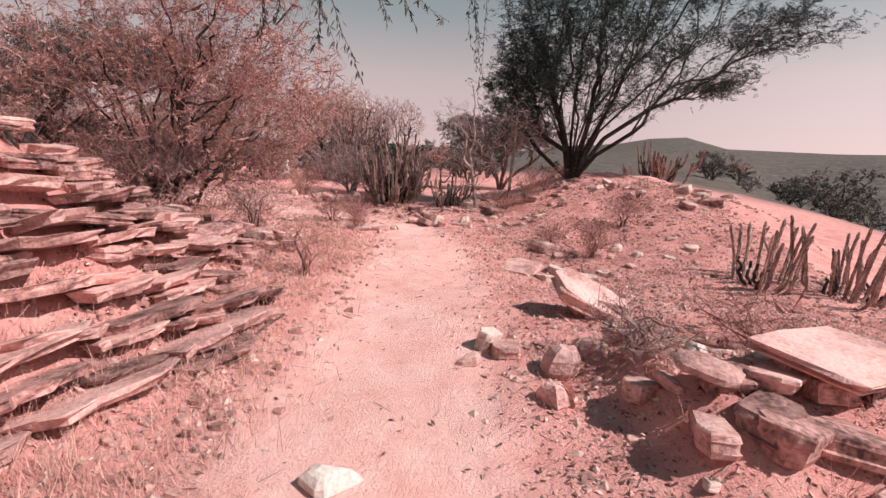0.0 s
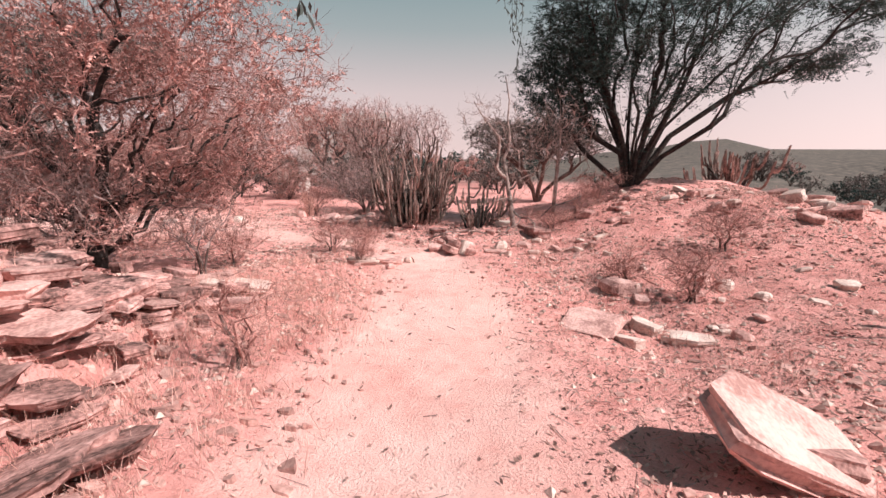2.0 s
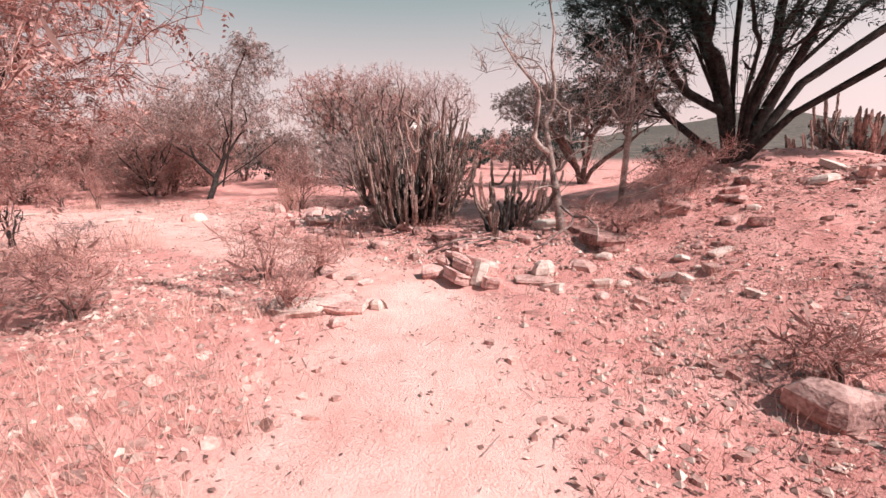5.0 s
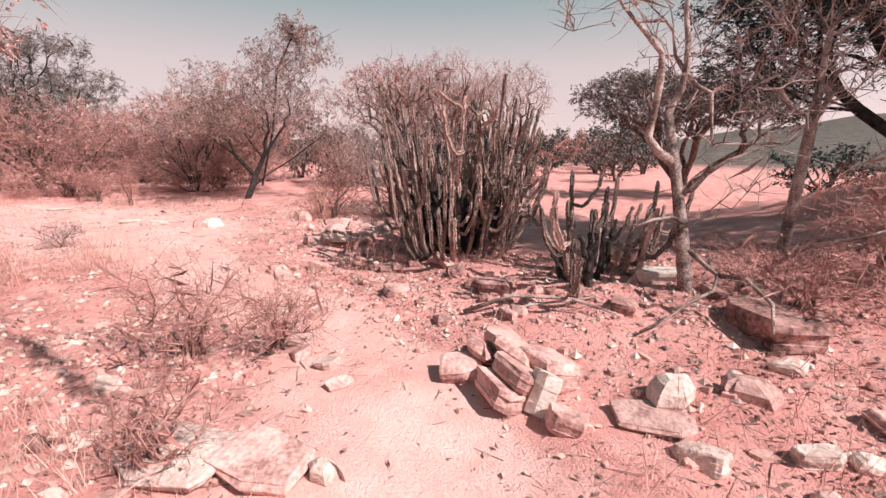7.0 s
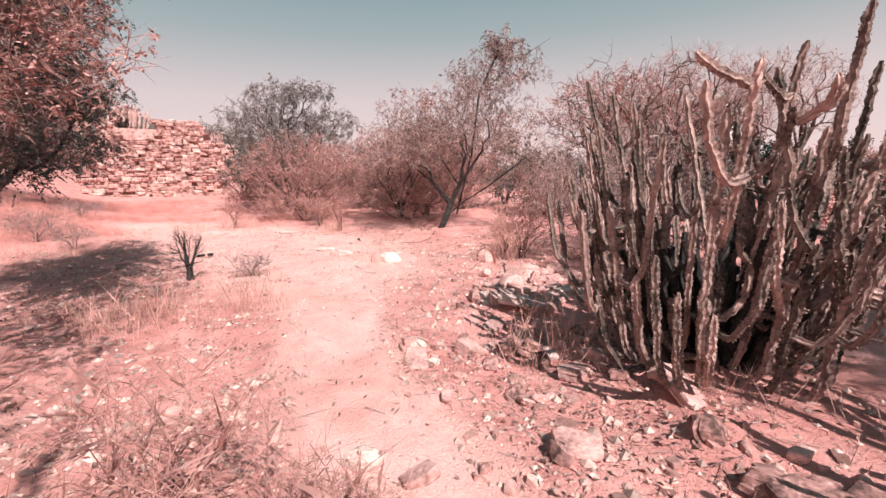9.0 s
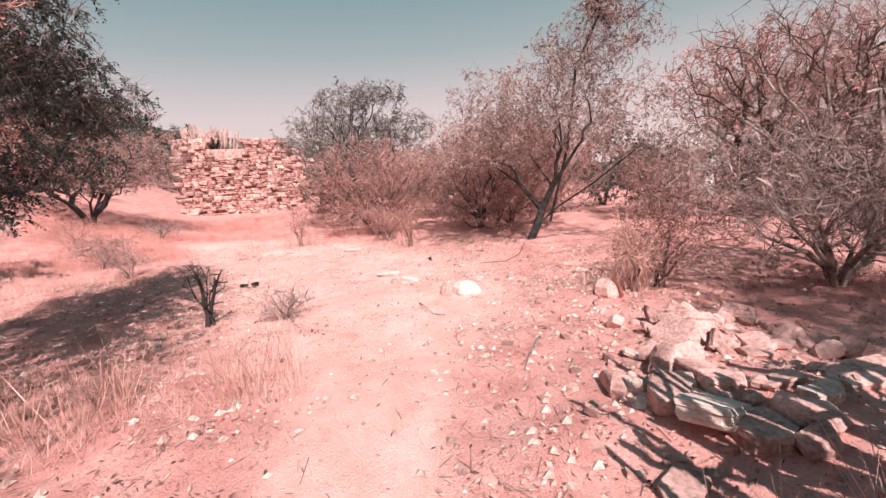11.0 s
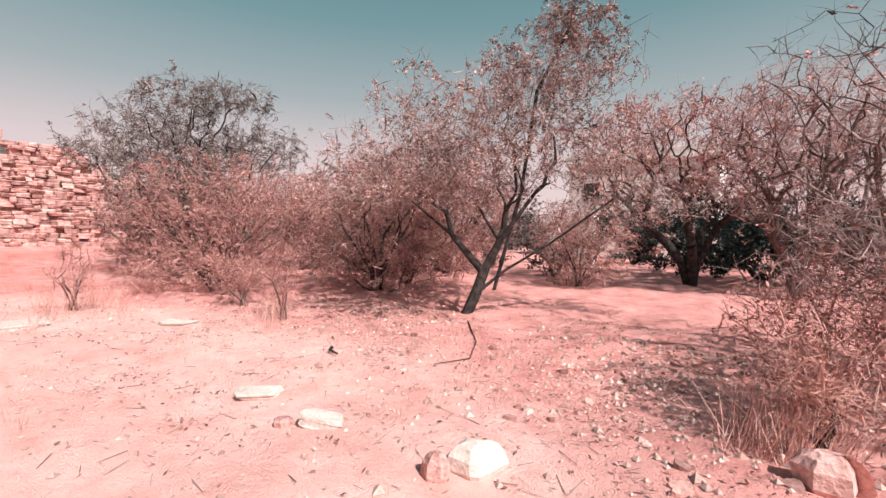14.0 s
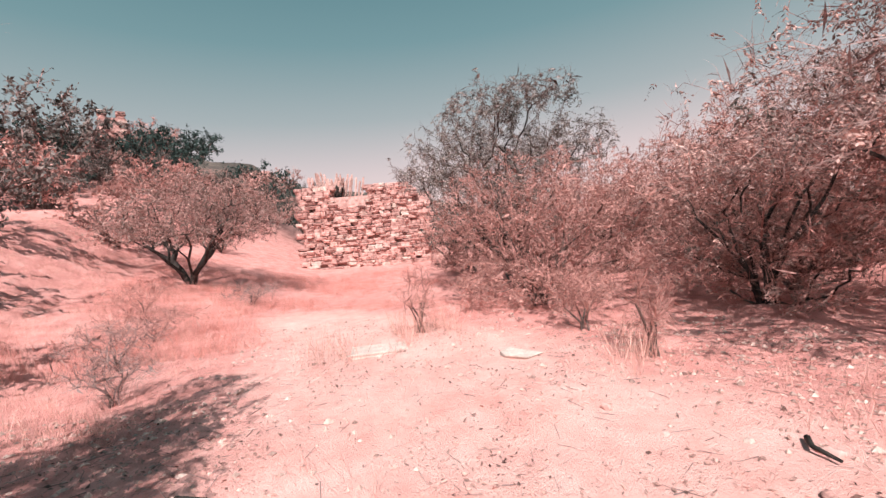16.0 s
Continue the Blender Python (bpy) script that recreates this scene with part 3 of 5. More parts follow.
def euphorbia(name, x, y, label, n, tall, spread, seed, r=0.035, group="", z=None, spiny=True, skin=None, low=0.2, share=0.24, first=(0.28, 0.66)):
    """A candelabra cactus: stems from the base fork into arms that bend out and then rise; each arm is a part."""
    rng = np.random.default_rng(seed)
    z = hz(x, y) - 0.03 if z is None else z
    root = tagged(new(name), label, "cactus", group)
    root.location = (x, y, z)
    crest, outs = [], []
    step_ = r * 1.05

    def arm(base, az, reach, top, size):
        """An arm that leaves base sideways towards az, bends and rises to top. Returns its points."""
        end = base + np.array([math.cos(az) * reach, math.sin(az) * reach, 0])
        rise = max(0.12, top - base[2])
        m = max(7, int((reach + rise) / step_))
        u = np.linspace(0, 1, m)
        bend = np.sin(np.minimum(u * (reach + rise) / (reach * 1.5 + 0.03), 1) * np.pi / 2)
        pts = base + (end - base) * bend[:, None]
        lag = np.clip((u * (reach + rise) - reach * 0.55) / (rise + reach * 0.45), 0, 1)
        pts[:, 2] = base[2] + rise * lag - reach * 0.10 * np.sin(np.pi * np.minimum(u * 3, 1))
        drift = np.cumsum(rng.normal(size=(m, 2)) * 0.10 * step_, 0)
        pts[:, :2] += drift
        pts[:, :2] += (np.array([math.cos(az), math.sin(az)]) * 0.16 * rise)[None] * (lag ** 1.4)[:, None]
        v, f, c, o = ribbed(pts, size, rng)
        # nearly half the arms, picked at random, get the skin painted as sunlit
        mat = skin or (CACTUS_PALE if rng.uniform() < 0.45 else CACTUS)
        mesh_object("stem", v.tolist(), f, mat, root)
        if spiny:
            crest.append(c)
            outs.append(o)
        return pts

    lines = []
    while len(lines) < n:
        if len(lines) < n * share:
            az, q = rng.uniform(0, 2 * np.pi), spread * rng.uniform(0.02, 0.62)
            base = np.array([math.cos(az) * q, math.sin(az) * q, 0.0])
            q2 = q / spread
            lines.append(arm(base, az, rng.uniform(0.10, 0.34) * spread, tall * rng.uniform(*first) * (1.0 - 0.3 * q2), r * rng.uniform(0.95, 1.15)))
            continue
        src = lines[int(rng.integers(0, len(lines)))]
        i = int(rng.uniform(low, 0.9) * (len(src) - 2))
        base = src[i]
        if base[2] > tall * 0.85:
            continue
        az = math.atan2(base[1], base[0]) + rng.normal() * 0.8
        reach = rng.uniform(0.12, 0.36) * min(1.0, spread)
        tipxy = np.hypot(base[0] + math.cos(az) * reach, base[1] + math.sin(az) * reach) / spread
        if tipxy > 1.05:
            continue
        top = min(tall * (1.08 - 0.36 * min(tipxy, 1) ** 2) * rng.uniform(0.55, 1.05), base[2] + rng.uniform(0.18, 0.55) * tall)
        lines.append(arm(base, az, reach, top, r * rng.uniform(0.72, 1.0)))
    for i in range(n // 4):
        # stems in dark bark colour fill the clump's heart, imitating its deep shade
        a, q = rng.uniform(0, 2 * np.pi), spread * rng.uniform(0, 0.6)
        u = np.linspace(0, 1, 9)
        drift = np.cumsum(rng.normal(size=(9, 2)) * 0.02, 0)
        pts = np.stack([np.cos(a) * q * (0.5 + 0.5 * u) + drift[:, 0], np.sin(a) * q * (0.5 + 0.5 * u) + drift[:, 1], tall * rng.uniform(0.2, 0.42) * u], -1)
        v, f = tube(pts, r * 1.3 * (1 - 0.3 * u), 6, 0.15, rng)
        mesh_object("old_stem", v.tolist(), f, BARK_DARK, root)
    if crest:
        sv, d = np.concatenate(crest), np.concatenate(outs)
        pick = rng.uniform(size=len(sv)) < min(1.0, 16000 / len(sv))
        sv, d = sv[pick], d[pick] + rng.normal(size=(int(pick.sum()), 3)) * 0.45
        d /= np.linalg.norm(d, axis=1, keepdims=True)
        v, f = prisms(sv, sv + d * r * rng.uniform(0.2, 0.55, (len(sv), 1)), np.full(len(sv), r * 0.15), np.full(len(sv), r * 0.06), 3)
        mesh_object("spine_cover", v.tolist(), f.tolist(), SPINE, root)["kind"] = "stuff"
    return root


def field(name, n, seed, area, maker, mat, label, category, keep=None):
    """Countless small things strewn over an area, as one mesh of kind stuff."""
    rng = np.random.default_rng(seed)
    x0, y0, x1, y1 = area
    pts = rng.uniform((x0, y0), (x1, y1), (n, 2))
    if keep is not None:
        pts = pts[rng.uniform(0, 1, n) < keep(pts[:, 0], pts[:, 1])]
    zz = height(pts[:, 0], pts[:, 1])
    v, f = maker(np.column_stack([pts, zz]), rng)
    return tagged(mesh_object(name, v.tolist(), f.tolist(), mat), label, category, kind="stuff")

# ---- rock outcrop of tilted ledges beside the path ----
def outcrop():
    rng = np.random.default_rng(11)
    root = tagged(new("rock_outcrop"), "bank of broken layered pinkish rock ledges with dark gaps", "rock outcrop")
    root.location = (-3.2, 4.2, 0)
    inv = Matrix.Translation((3.2, -4.2, 0))
    rows = []
    for band, (bx, by, lift) in enumerate(((-1.62, 3.2, 0.0), (-1.78, 3.35, 0.03), (-1.97, 3.55, 0.05), (-2.14, 3.5, 0.06), (-2.34, 3.8, 0.08), (-2.58, 3.75, 0.1), (-2.86, 3.9, 0.1), (-3.15, 3.8, 0.1), (-3.45, 3.9, 0.1))):
        y = by - 1.6 + rng.uniform(-0.2, 0.2)
        while y < by + 0.85:
            ln = rng.uniform(0.24, 0.46)
            yy = y + ln
            xx = bx + 0.38 * (yy - by) + rng.uniform(-0.04, 0.04)
            strip("ledge", xx, yy, hz(xx, yy) + 0.035 + lift + rng.uniform(-0.015, 0.02), (ln * 1.05, rng.uniform(0.22, 0.36), rng.uniform(0.03, 0.05)), 69 + rng.uniform(-11, 11), (-13 + rng.uniform(-5, 4), rng.uniform(-3, 3)), int(rng.integers(0, 7)), LEDGE if rng.uniform() < 0.8 else SLATE, root)
            y += ln * 1.75
    for layer in range(10):
        x = -5.2 + rng.uniform(-0.2, 0.2)
        while x < -2.35 - 0.05 * layer:
            ln = rng.uniform(0.16, 0.46)
            if rng.uniform() < 0.86:
                ly = 4.5 + 0.1 * layer + 0.25 * (x + 4) + rng.uniform(-0.12, 0.1)
                strip("ledge", x + ln, ly, min(0.42 + 0.115 * layer + 0.05 * (-x - 3), hz(x + ln, ly) + rng.uniform(0.06, 0.2)), (ln * 0.85, rng.uniform(0.16, 0.3), rng.uniform(0.025, 0.06)), 14 + rng.uniform(-16, 16), (rng.uniform(-7, 4), rng.uniform(-5, 5)), int(rng.integers(0, 7)), (LEDGE, SLATE, ROCK)[int(rng.integers(0, 3))], root)
            x += ln * 1.7
    for i in range(70):
        y, x = rng.uniform(4.6, 7.4), -rng.uniform(1.9, 3.2)
        k_ = rng.uniform(0.07, 0.2)
        rows.append((x, y, k_, k_ * rng.uniform(0.5, 0.9), rng.uniform(0.015, 0.04), rng.uniform(0, 180), 7))
    for i in range(70):
        y, x = rng.uniform(1.0, 7.2), -rng.uniform(2.8, 5.4)
        rows.append((x + 0.12 * (y - 4), y, rng.uniform(0.16, 0.42), rng.uniform(0.12, 0.24), rng.uniform(0.025, 0.06), rng.uniform(-25, 25) + rng.choice([0, 75]), 5))
    for i, (x, y, a, b, c, rz, t) in enumerate(rows):
        ob = new("slab", stone_data(i % 9, True, SLATE if i % 6 else ROCK))
        lift = rng.uniform(-0.02, 0.15)
        ob.matrix_world = pose(x, y, hz(x, y) + c * 0.6 + lift, rng.uniform(-t, t), rng.uniform(-t, t), rz) @ Matrix.Diagonal((a, b, c * 1.3, 1))
        ob.parent = root
        ob.matrix_parent_inverse = inv


outcrop()

# ---- single stones along the path ----
tip, foot = Vector((1.50, 5.2, 0.44)), Vector((2.5, 5.46, -0.02))
slab_x = (foot - tip).normalized()
slab_z = Vector((0.30, -0.42, 0.86))
slab_y = slab_z.cross(slab_x).normalized()
slab_z = slab_x.cross(slab_y)
slab_turn = Matrix((slab_x, slab_y, slab_z)).transposed().to_4x4()
leaning = new("tilted_slab", stone_data(7, True, LEDGE))
leaning.matrix_world = Matrix.Translation((tip + foot) / 2 - slab_z * 0.07) @ slab_turn @ Matrix.Diagonal((0.52, 0.24, 0.075, 1))
tagged(leaning, "large pale slab standing tilted beside the path", "stone")
# layer and rock below use dark SLATE to paint the slab's shaded side
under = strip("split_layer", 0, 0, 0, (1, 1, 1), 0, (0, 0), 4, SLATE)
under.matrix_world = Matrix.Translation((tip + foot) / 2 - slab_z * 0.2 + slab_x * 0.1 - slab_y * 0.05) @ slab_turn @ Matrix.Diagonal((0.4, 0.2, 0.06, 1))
tagged(under, "layer split off beneath the tilted slab, coloured dark as its shaded face", "stone")
stone(2.05, 5.42, (0.3, 0.2, 0.1), 12, (0, 14), 5, True, SLATE, "layered rock under the tilted slab, coloured dark as in shade", name="boulder")
stone(1.54, 7.93, (0.29, 0.27, 0.04), -32, (11, 2), 4, True, ROCK, "flat reddish slab lying beside the path", z=hz(1.54, 7.93) + 0.06, name="flat_slab")
stone(2.15, 9.02, (0.32, 0.2, 0.12), -10, (4, 8), 5, False, ROCK, "dark undercut block among dry grass", name="boulder", sink=0.15)
stone(2.17, 8.02, (0.16, 0.1, 0.07), -40, (0, 12), 3, True, PALE, "small pale stone with a sharp edge")
stone(1.86, 7.6, (0.15, 0.08, 0.06), -50, (0, -10), 6, True, PALE, "small pale stone with a sharp edge")
stone(2.55, 7.75, (0.2, 0.1, 0.06), -30, (5, 0), 1, True, PALE, "small pale stone with a sharp edge")
stone(3.52, 9.1, (0.17, 0.12, 0.09), 15, (0, 0), 2, False, PALE, "rounded pale stone on the slope")
stone(-2.37, 7.52, (0.34, 0.24, 0.035), 10, (-6, 4), 7, True, PALE, "pale flat slab on the ledge above the path", name="flat_slab", sink=0.1)
stone(-2.75, 7.62, (0.26, 0.2, 0.05), 40, (4, -3), 3, True, ROCK, "pinkish flat slab on the ledge above the path", name="flat_slab")
stone(2.98, 3.55, (0.56, 0.33, 0.045), 24, (3, 5), 1, True, LEDGE, "large pale flat slab propped on rubble", z=hz(3.0, 3.55) + 0.17, name="flat_slab")
stone(1.98, 3.25, (0.22, 0.16, 0.045), -28, (4, 7), 6, False, LEDGE, "flat slab propped up on rubble", z=hz(2.15, 3.25) + 0.14, name="flat_slab")
stone(2.42, 3.3, (0.2, 0.13, 0.05), 40, (-6, 12), 4, True, LEDGE, "flat slab propped up on rubble", z=hz(2.42, 3.3) + 0.1, name="flat_slab")
for px, py, ps, pz in ((3.1, 3.55, 0.3, 0.05), (2.75, 3.4, 0.22, 0.04), (2.12, 3.3, 0.16, 0.03), (1.86, 2.92, 0.14, 0.05), (2.2, 3.0, 0.17, 0.05), (2.55, 2.95, 0.2, 0.05), (1.72, 3.5, 0.12, 0.05)):
    stone(px, py, (ps, ps * 0.7, 0.07), 50 + 400 * px, (-4, 5), int(px * 10) % 9, True, SLATE if ps > 0.15 else ROCK, "dark layered rubble block under a slab", z=hz(px, py) + pz, name="boulder")
stone(3.2, 4.62, (0.3, 0.12, 0.05), 8, (0, 4), 2, True, SLATE, "dark flat stone lying on the slope", name="flat_slab")
stone(2.25, 2.9, (0.18, 0.13, 0.1), 30, (0, 8), 4, True, SLATE, "layered dark rock at the slope", name="boulder")
stone(1.32, 4.0, (0.2, 0.16, 0.13), 20, (0, 6), 2, False, ROCK, "layered block of pink rock", name="boulder", sink=0.15)
stone(1.62, 4.25, (0.2, 0.12, 0.1), -20, (0, -8), 7, False, ROCK, "broken pink rock lying on litter")
stone(1.95, 4.55, (0.14, 0.07, 0.12), -30, (18, 0), 5, True, PALE, "small upright splinter of pale rock")
stone(0.76, 4.42, (0.12, 0.07, 0.1), 50, (10, 14), 4, True, PALE, "small angular pale stone at the path's edge")
stone(0.60, 4.12, (0.12, 0.08, 0.06), 20, (0, -12), 8, False, ROCK, "small angular stone at the path's edge")
stone(0.92, 4.28, (0.12, 0.1, 0.06), 0, (0, 0), 3, True, ROCK, "small flat stone at the path's edge")
stone(1.18, 3.55, (0.14, 0.12, 0.1), 0, (0, 0), 1, False, ROCK, "broken pink rock lying on litter")
stone(-0.13, 2.62, (0.17, 0.12, 0.06), 10, (0, 6), 5, False, WHITE, "pale stone half sunk in the path")
stone(3.35, 2.95, (0.25, 0.16, 0.07), 20, (0, 5), 2, True, PALE, "pale flat stone on the slope")
stone(2.85, 2.6, (0.3, 0.14, 0.08), -10, (5, 0), 7, True, ROCK, "layered pink rock on the slope")
stone(3.3, 2.25, (0.28, 0.16, 0.08), 15, (0, 8), 4, True, ROCK, "layered pink rock on the slope")
stone(4.2, 4.6, (0.2, 0.14, 0.1), 0, (0, 0), 3, False, SLATE, "dark rock at the edge of the slope")

# rock in the bend of the path and the block by the dead tree
for off, along, lift, ln, wd, th, tl, sd in ((-0.12, -0.18, 0.04, 0.2, 0.11, 0.06, -24, 5), (-0.1, 0.2, 0.05, 0.2, 0.12, 0.06, -20, 2), (-0.02, -0.16, 0.13, 0.24, 0.12, 0.05, -30, 1), (0.0, 0.2, 0.13, 0.2, 0.13, 0.055, -26, 8),
                                             (0.1, 0.0, 0.17, 0.26, 0.13, 0.05, -34, 3), (0.2, -0.22, 0.08, 0.2, 0.15, 0.09, -14, 6), (0.24, 0.16, 0.09, 0.2, 0.15, 0.09, -20, 4)):
    sx_, sy_ = -0.38 + off * 0.72 + along * 0.73, 11.24 + off * 0.7 - along * 0.68
    stone(sx_, sy_, (ln * 0.8, wd, th), -43 + 14 * off, (tl, 5), sd, sd % 2 == 0, ROCK if sd % 3 else LEDGE, "rough tilted layer of the split rock in the bend", "layers of the split rock", z=hz(-0.38, 11.24) + lift, name="rock_layer", category="rock")
stone(-0.62, 11.22, (0.13, 0.1, 0.08), 10, (12, 0), 1, True, ROCK, "broken piece beside the split rock")
stone(-0.07, 11.0, (0.08, 0.07, 0.13), 10, (-8, 14), 6, True, WHITE, "white block leaning on the layered rock", sink=0.1)
stone(1.36, 12.2, (0.3, 0.17, 0.10), -64, (3, 2), 3, True, SLATE, "dark flat-topped block under dead branches", name="boulder", sink=0.05)
stone(0.73, 13.05, (0.2, 0.1, 0.07), 5, (0, 0), 4, True, WHITE, "white stone beside the dead tree")
stone(0.62, 11.25, (0.17, 0.13, 0.09), 30, (0, 0), 2, False, PALE, "rounded pinkish stone among litter")
stone(1.05, 11.4, (0.2, 0.12, 0.08), -20, (0, 0), 7, False, ROCK, "rounded pinkish stone among litter")
stone(0.08, 10.85, (0.1, 0.07, 0.06), 0, (0, 15), 3, True, ROCK, "small leaning stone at the path's edge")
stone(0.5, 11.05, (0.2, 0.15, 0.03), 10, (0, 0), 5, True, ROCK, "flat stone among leaf litter")
stone(-1.66, 10.02, (0.28, 0.2, 0.05), 12, (3, 0), 6, True, PALE, "flat pale slab beside the path", name="flat_slab")
stone(-1.24, 10.12, (0.2, 0.16, 0.06), -15, (0, 5), 1, True, ROCK, "flat pinkish slab beside the path", name="flat_slab")
stone(-0.93, 10.15, (0.1, 0.07, 0.06), 0, (0, 0), 4, False, PALE, "small pale stone beside the path")
stone(-2.45, 11.70, (0.13, 0.08, 0.06), 30, (0, 0), 2, False, PALE, "small pale stone beside the path")
stone(-3.24, 12.72, (0.16, 0.09, 0.03), -40, (0, 5), 5, True, ROCK, "flat stone in the path")
stone(-1.42, 13.28, (0.2, 0.11, 0.035), -38, (-22, 16), 3, True, LEDGE, "pale flat stone under the cactus")
stone(-1.2, 12.9, (0.12, 0.08, 0.07), 20, (0, 0), 7, False, SLATE, "rough stone under the cactus")
stone(-0.75, 12.65, (0.16, 0.1, 0.07), 0, (8, 0), 8, True, SLATE, "rough stone under the cactus")
stone(-2.36, 9.82, (0.07, 0.05, 0.05), 0, (0, 0), 1, False, SLATE, "small dark stone on dry earth")
stone(-1.17, 9.78, (0.09, 0.06, 0.05), 40, (0, 0), 6, False, ROCK, "small stone beside the path")

# the clearing
stone(-6.95, 15.2, (0.2, 0.14, 0.11), 46, (0, 3), 5, False, WHITE, "white smooth stone in the clearing", sink=0.2)
stone(-7.08, 14.98, (0.09, 0.07, 0.1), 0, (0, 0), 2, False, ROCK, "small stone beside a white stone")
stone(-9.02, 15.03, (0.17, 0.1, 0.03), 40, (0, 0), 4, True, WHITE, "flat white tile-like stone in the clearing", name="flat_slab", sink=0.0)
stone(-8.12, 15.0, (0.15, 0.08, 0.05), 30, (0, 4), 7, True, WHITE, "pale flat stone in the clearing")
stone(-8.36, 14.85, (0.08, 0.06, 0.04), 60, (0, 0), 3, False, ROCK, "small stone in the clearing")
stone(-5.34, 16.02, (0.19, 0.15, 0.12), 10, (0, 0), 4, False, ROCK, "rounded boulder in front of a shrub", name="boulder", sink=0.15)
stone(-12.55, 15.8, (0.26, 0.16, 0.03), 30, (0, 0), 6, True, WHITE, "pale flat stone at the edge of the clearing", name="flat_slab")
stone(-13.9, 14.25, (0.42, 0.25, 0.04), 80, (0, 0), 2, True, WHITE, "pale flat rock showing through the earth", name="flat_slab")
stone(-9.46, 16.24, (0.09, 0.045, 0.03), 20, (0, 0), 8, False, ROCK, "curved pale stone with a dark underside")


def piles():
    rng = np.random.default_rng(5)
    for (x0, y0, sx, sy, n, big, mats, lab, grp) in (
            (-3.3, 14.5, 0.8, 0.3, 34, 0.16, (PALE, ROCK, ROCK), "broken stone of a low heap beside the cactus", "stones heaped beside the cactus"),
            (-4.0, 15.5, 0.75, 0.45, 60, 0.15, (LEDGE, LEDGE, SLATE), "broken slab of a heap at the clearing's edge", "slabs heaped at the clearing"),
            (-2.5, 13.4, 0.55, 0.35, 26, 0.10, (ROCK, SLATE, SLATE), "rough stone lying under the cactus", "stones under the cactus"),
            (-0.6, 12.55, 1.0, 0.4, 40, 0.10, (ROCK, SLATE, SLATE), "rough stone lying under the cactus", "stones under the cactus"),
            (4.2, 12.9, 1.4, 0.7, 34, 0.17, (ROCK, PALE, SLATE), "weathered stone on the mound", "stones on the mound"),
            (6.4, 11.5, 0.9, 0.5, 26, 0.2, (ROCK, PALE, SLATE), "flat weathered stone on the mound's edge", "stones on the mound"),
            (3.6, 8.6, 1.2, 0.9, 26, 0.11, (PALE, ROCK), "pale stone on the litter-strewn slope", "stones on the slope"),
            (1.9, 11.2, 0.8, 0.7, 22, 0.1, (ROCK, PALE), "stone half sunk in litter", "stones on the slope"),
            (2.6, 3.0, 0.8, 0.8, 26, 0.12, (ROCK, SLATE, PALE), "loose rubble stone at the slope", "rubble beside the path"),
            (-3.0, 12.9, 0.6, 0.4, 16, 0.08, (PALE, ROCK), "small stone beside the path", "small stones beside the path"),
            (-2.2, 10.9, 0.9, 0.7, 14, 0.07, (PALE, ROCK), "small stone beside the path", "small stones beside the path"),
            (-8.5, 16.2, 2.6, 0.9, 24, 0.05, (PALE, ROCK, SLATE), "small stone in the clearing", "small stones in the clearing")):
        lean = 42 if n == 60 else 18
        for i in range(n):
            x, y = x0 + rng.normal() * sx * 0.7, y0 + rng.normal() * sy * 0.7
            s = big * rng.uniform(0.35, 1.25)
            stone(x, y, (s, s * rng.uniform(0.5, 0.9), s * rng.uniform(0.2, 0.55)), rng.uniform(0, 180), (rng.uniform(-lean, lean), rng.uniform(-lean, lean)),
                  int(rng.integers(0, 9)), bool(rng.integers(0, 2)), mats[int(rng.integers(0, len(mats)))], lab, grp)


piles()

# ---- cacti ----
euphorbia("cactus_clump", -1.5, 13.95, "tall dense clump of spiny candelabra cactus in the bend", 230, 2.25, 1.0, 21, 0.025, first=(0.22, 0.6))
euphorbia("cactus_clump", 0.12, 13.0, "small open clump of spiny cactus beside the dead tree", 40, 1.35, 0.8, 22, 0.025)
euphorbia("cactus_clump", 8.6, 19.4, "broad cactus clump on the mound behind the big tree", 60, 1.8, 1.6, 23, 0.04)
euphorbia("cactus_clump", 4.7, 6.9, "thin cactus stems at the edge of the slope", 16, 1.05, 0.6, 24, 0.02, skin=CACTUS_PALE, share=0.8, first=(0.6, 1.15))
euphorbia("cactus_clump", 5.6, 6.6, "thin cactus stems at the edge of the slope", 18, 1.1, 0.65, 25, 0.02, skin=CACTUS_PALE, share=0.8, first=(0.6, 1.15))
euphorbia("cactus_clump", 6.3, 6.9, "thin cactus stems at the edge of the slope", 14, 0.95, 0.6, 28, 0.02, skin=CACTUS_PALE, share=0.8, first=(0.6, 1.15))
euphorbia("cactus_clump", -5.6, 6.3, "pale cactus clump on top of the rock bank", 26, 1.6, 0.7, 26, 0.034, skin=CACTUS_BLEACHED)

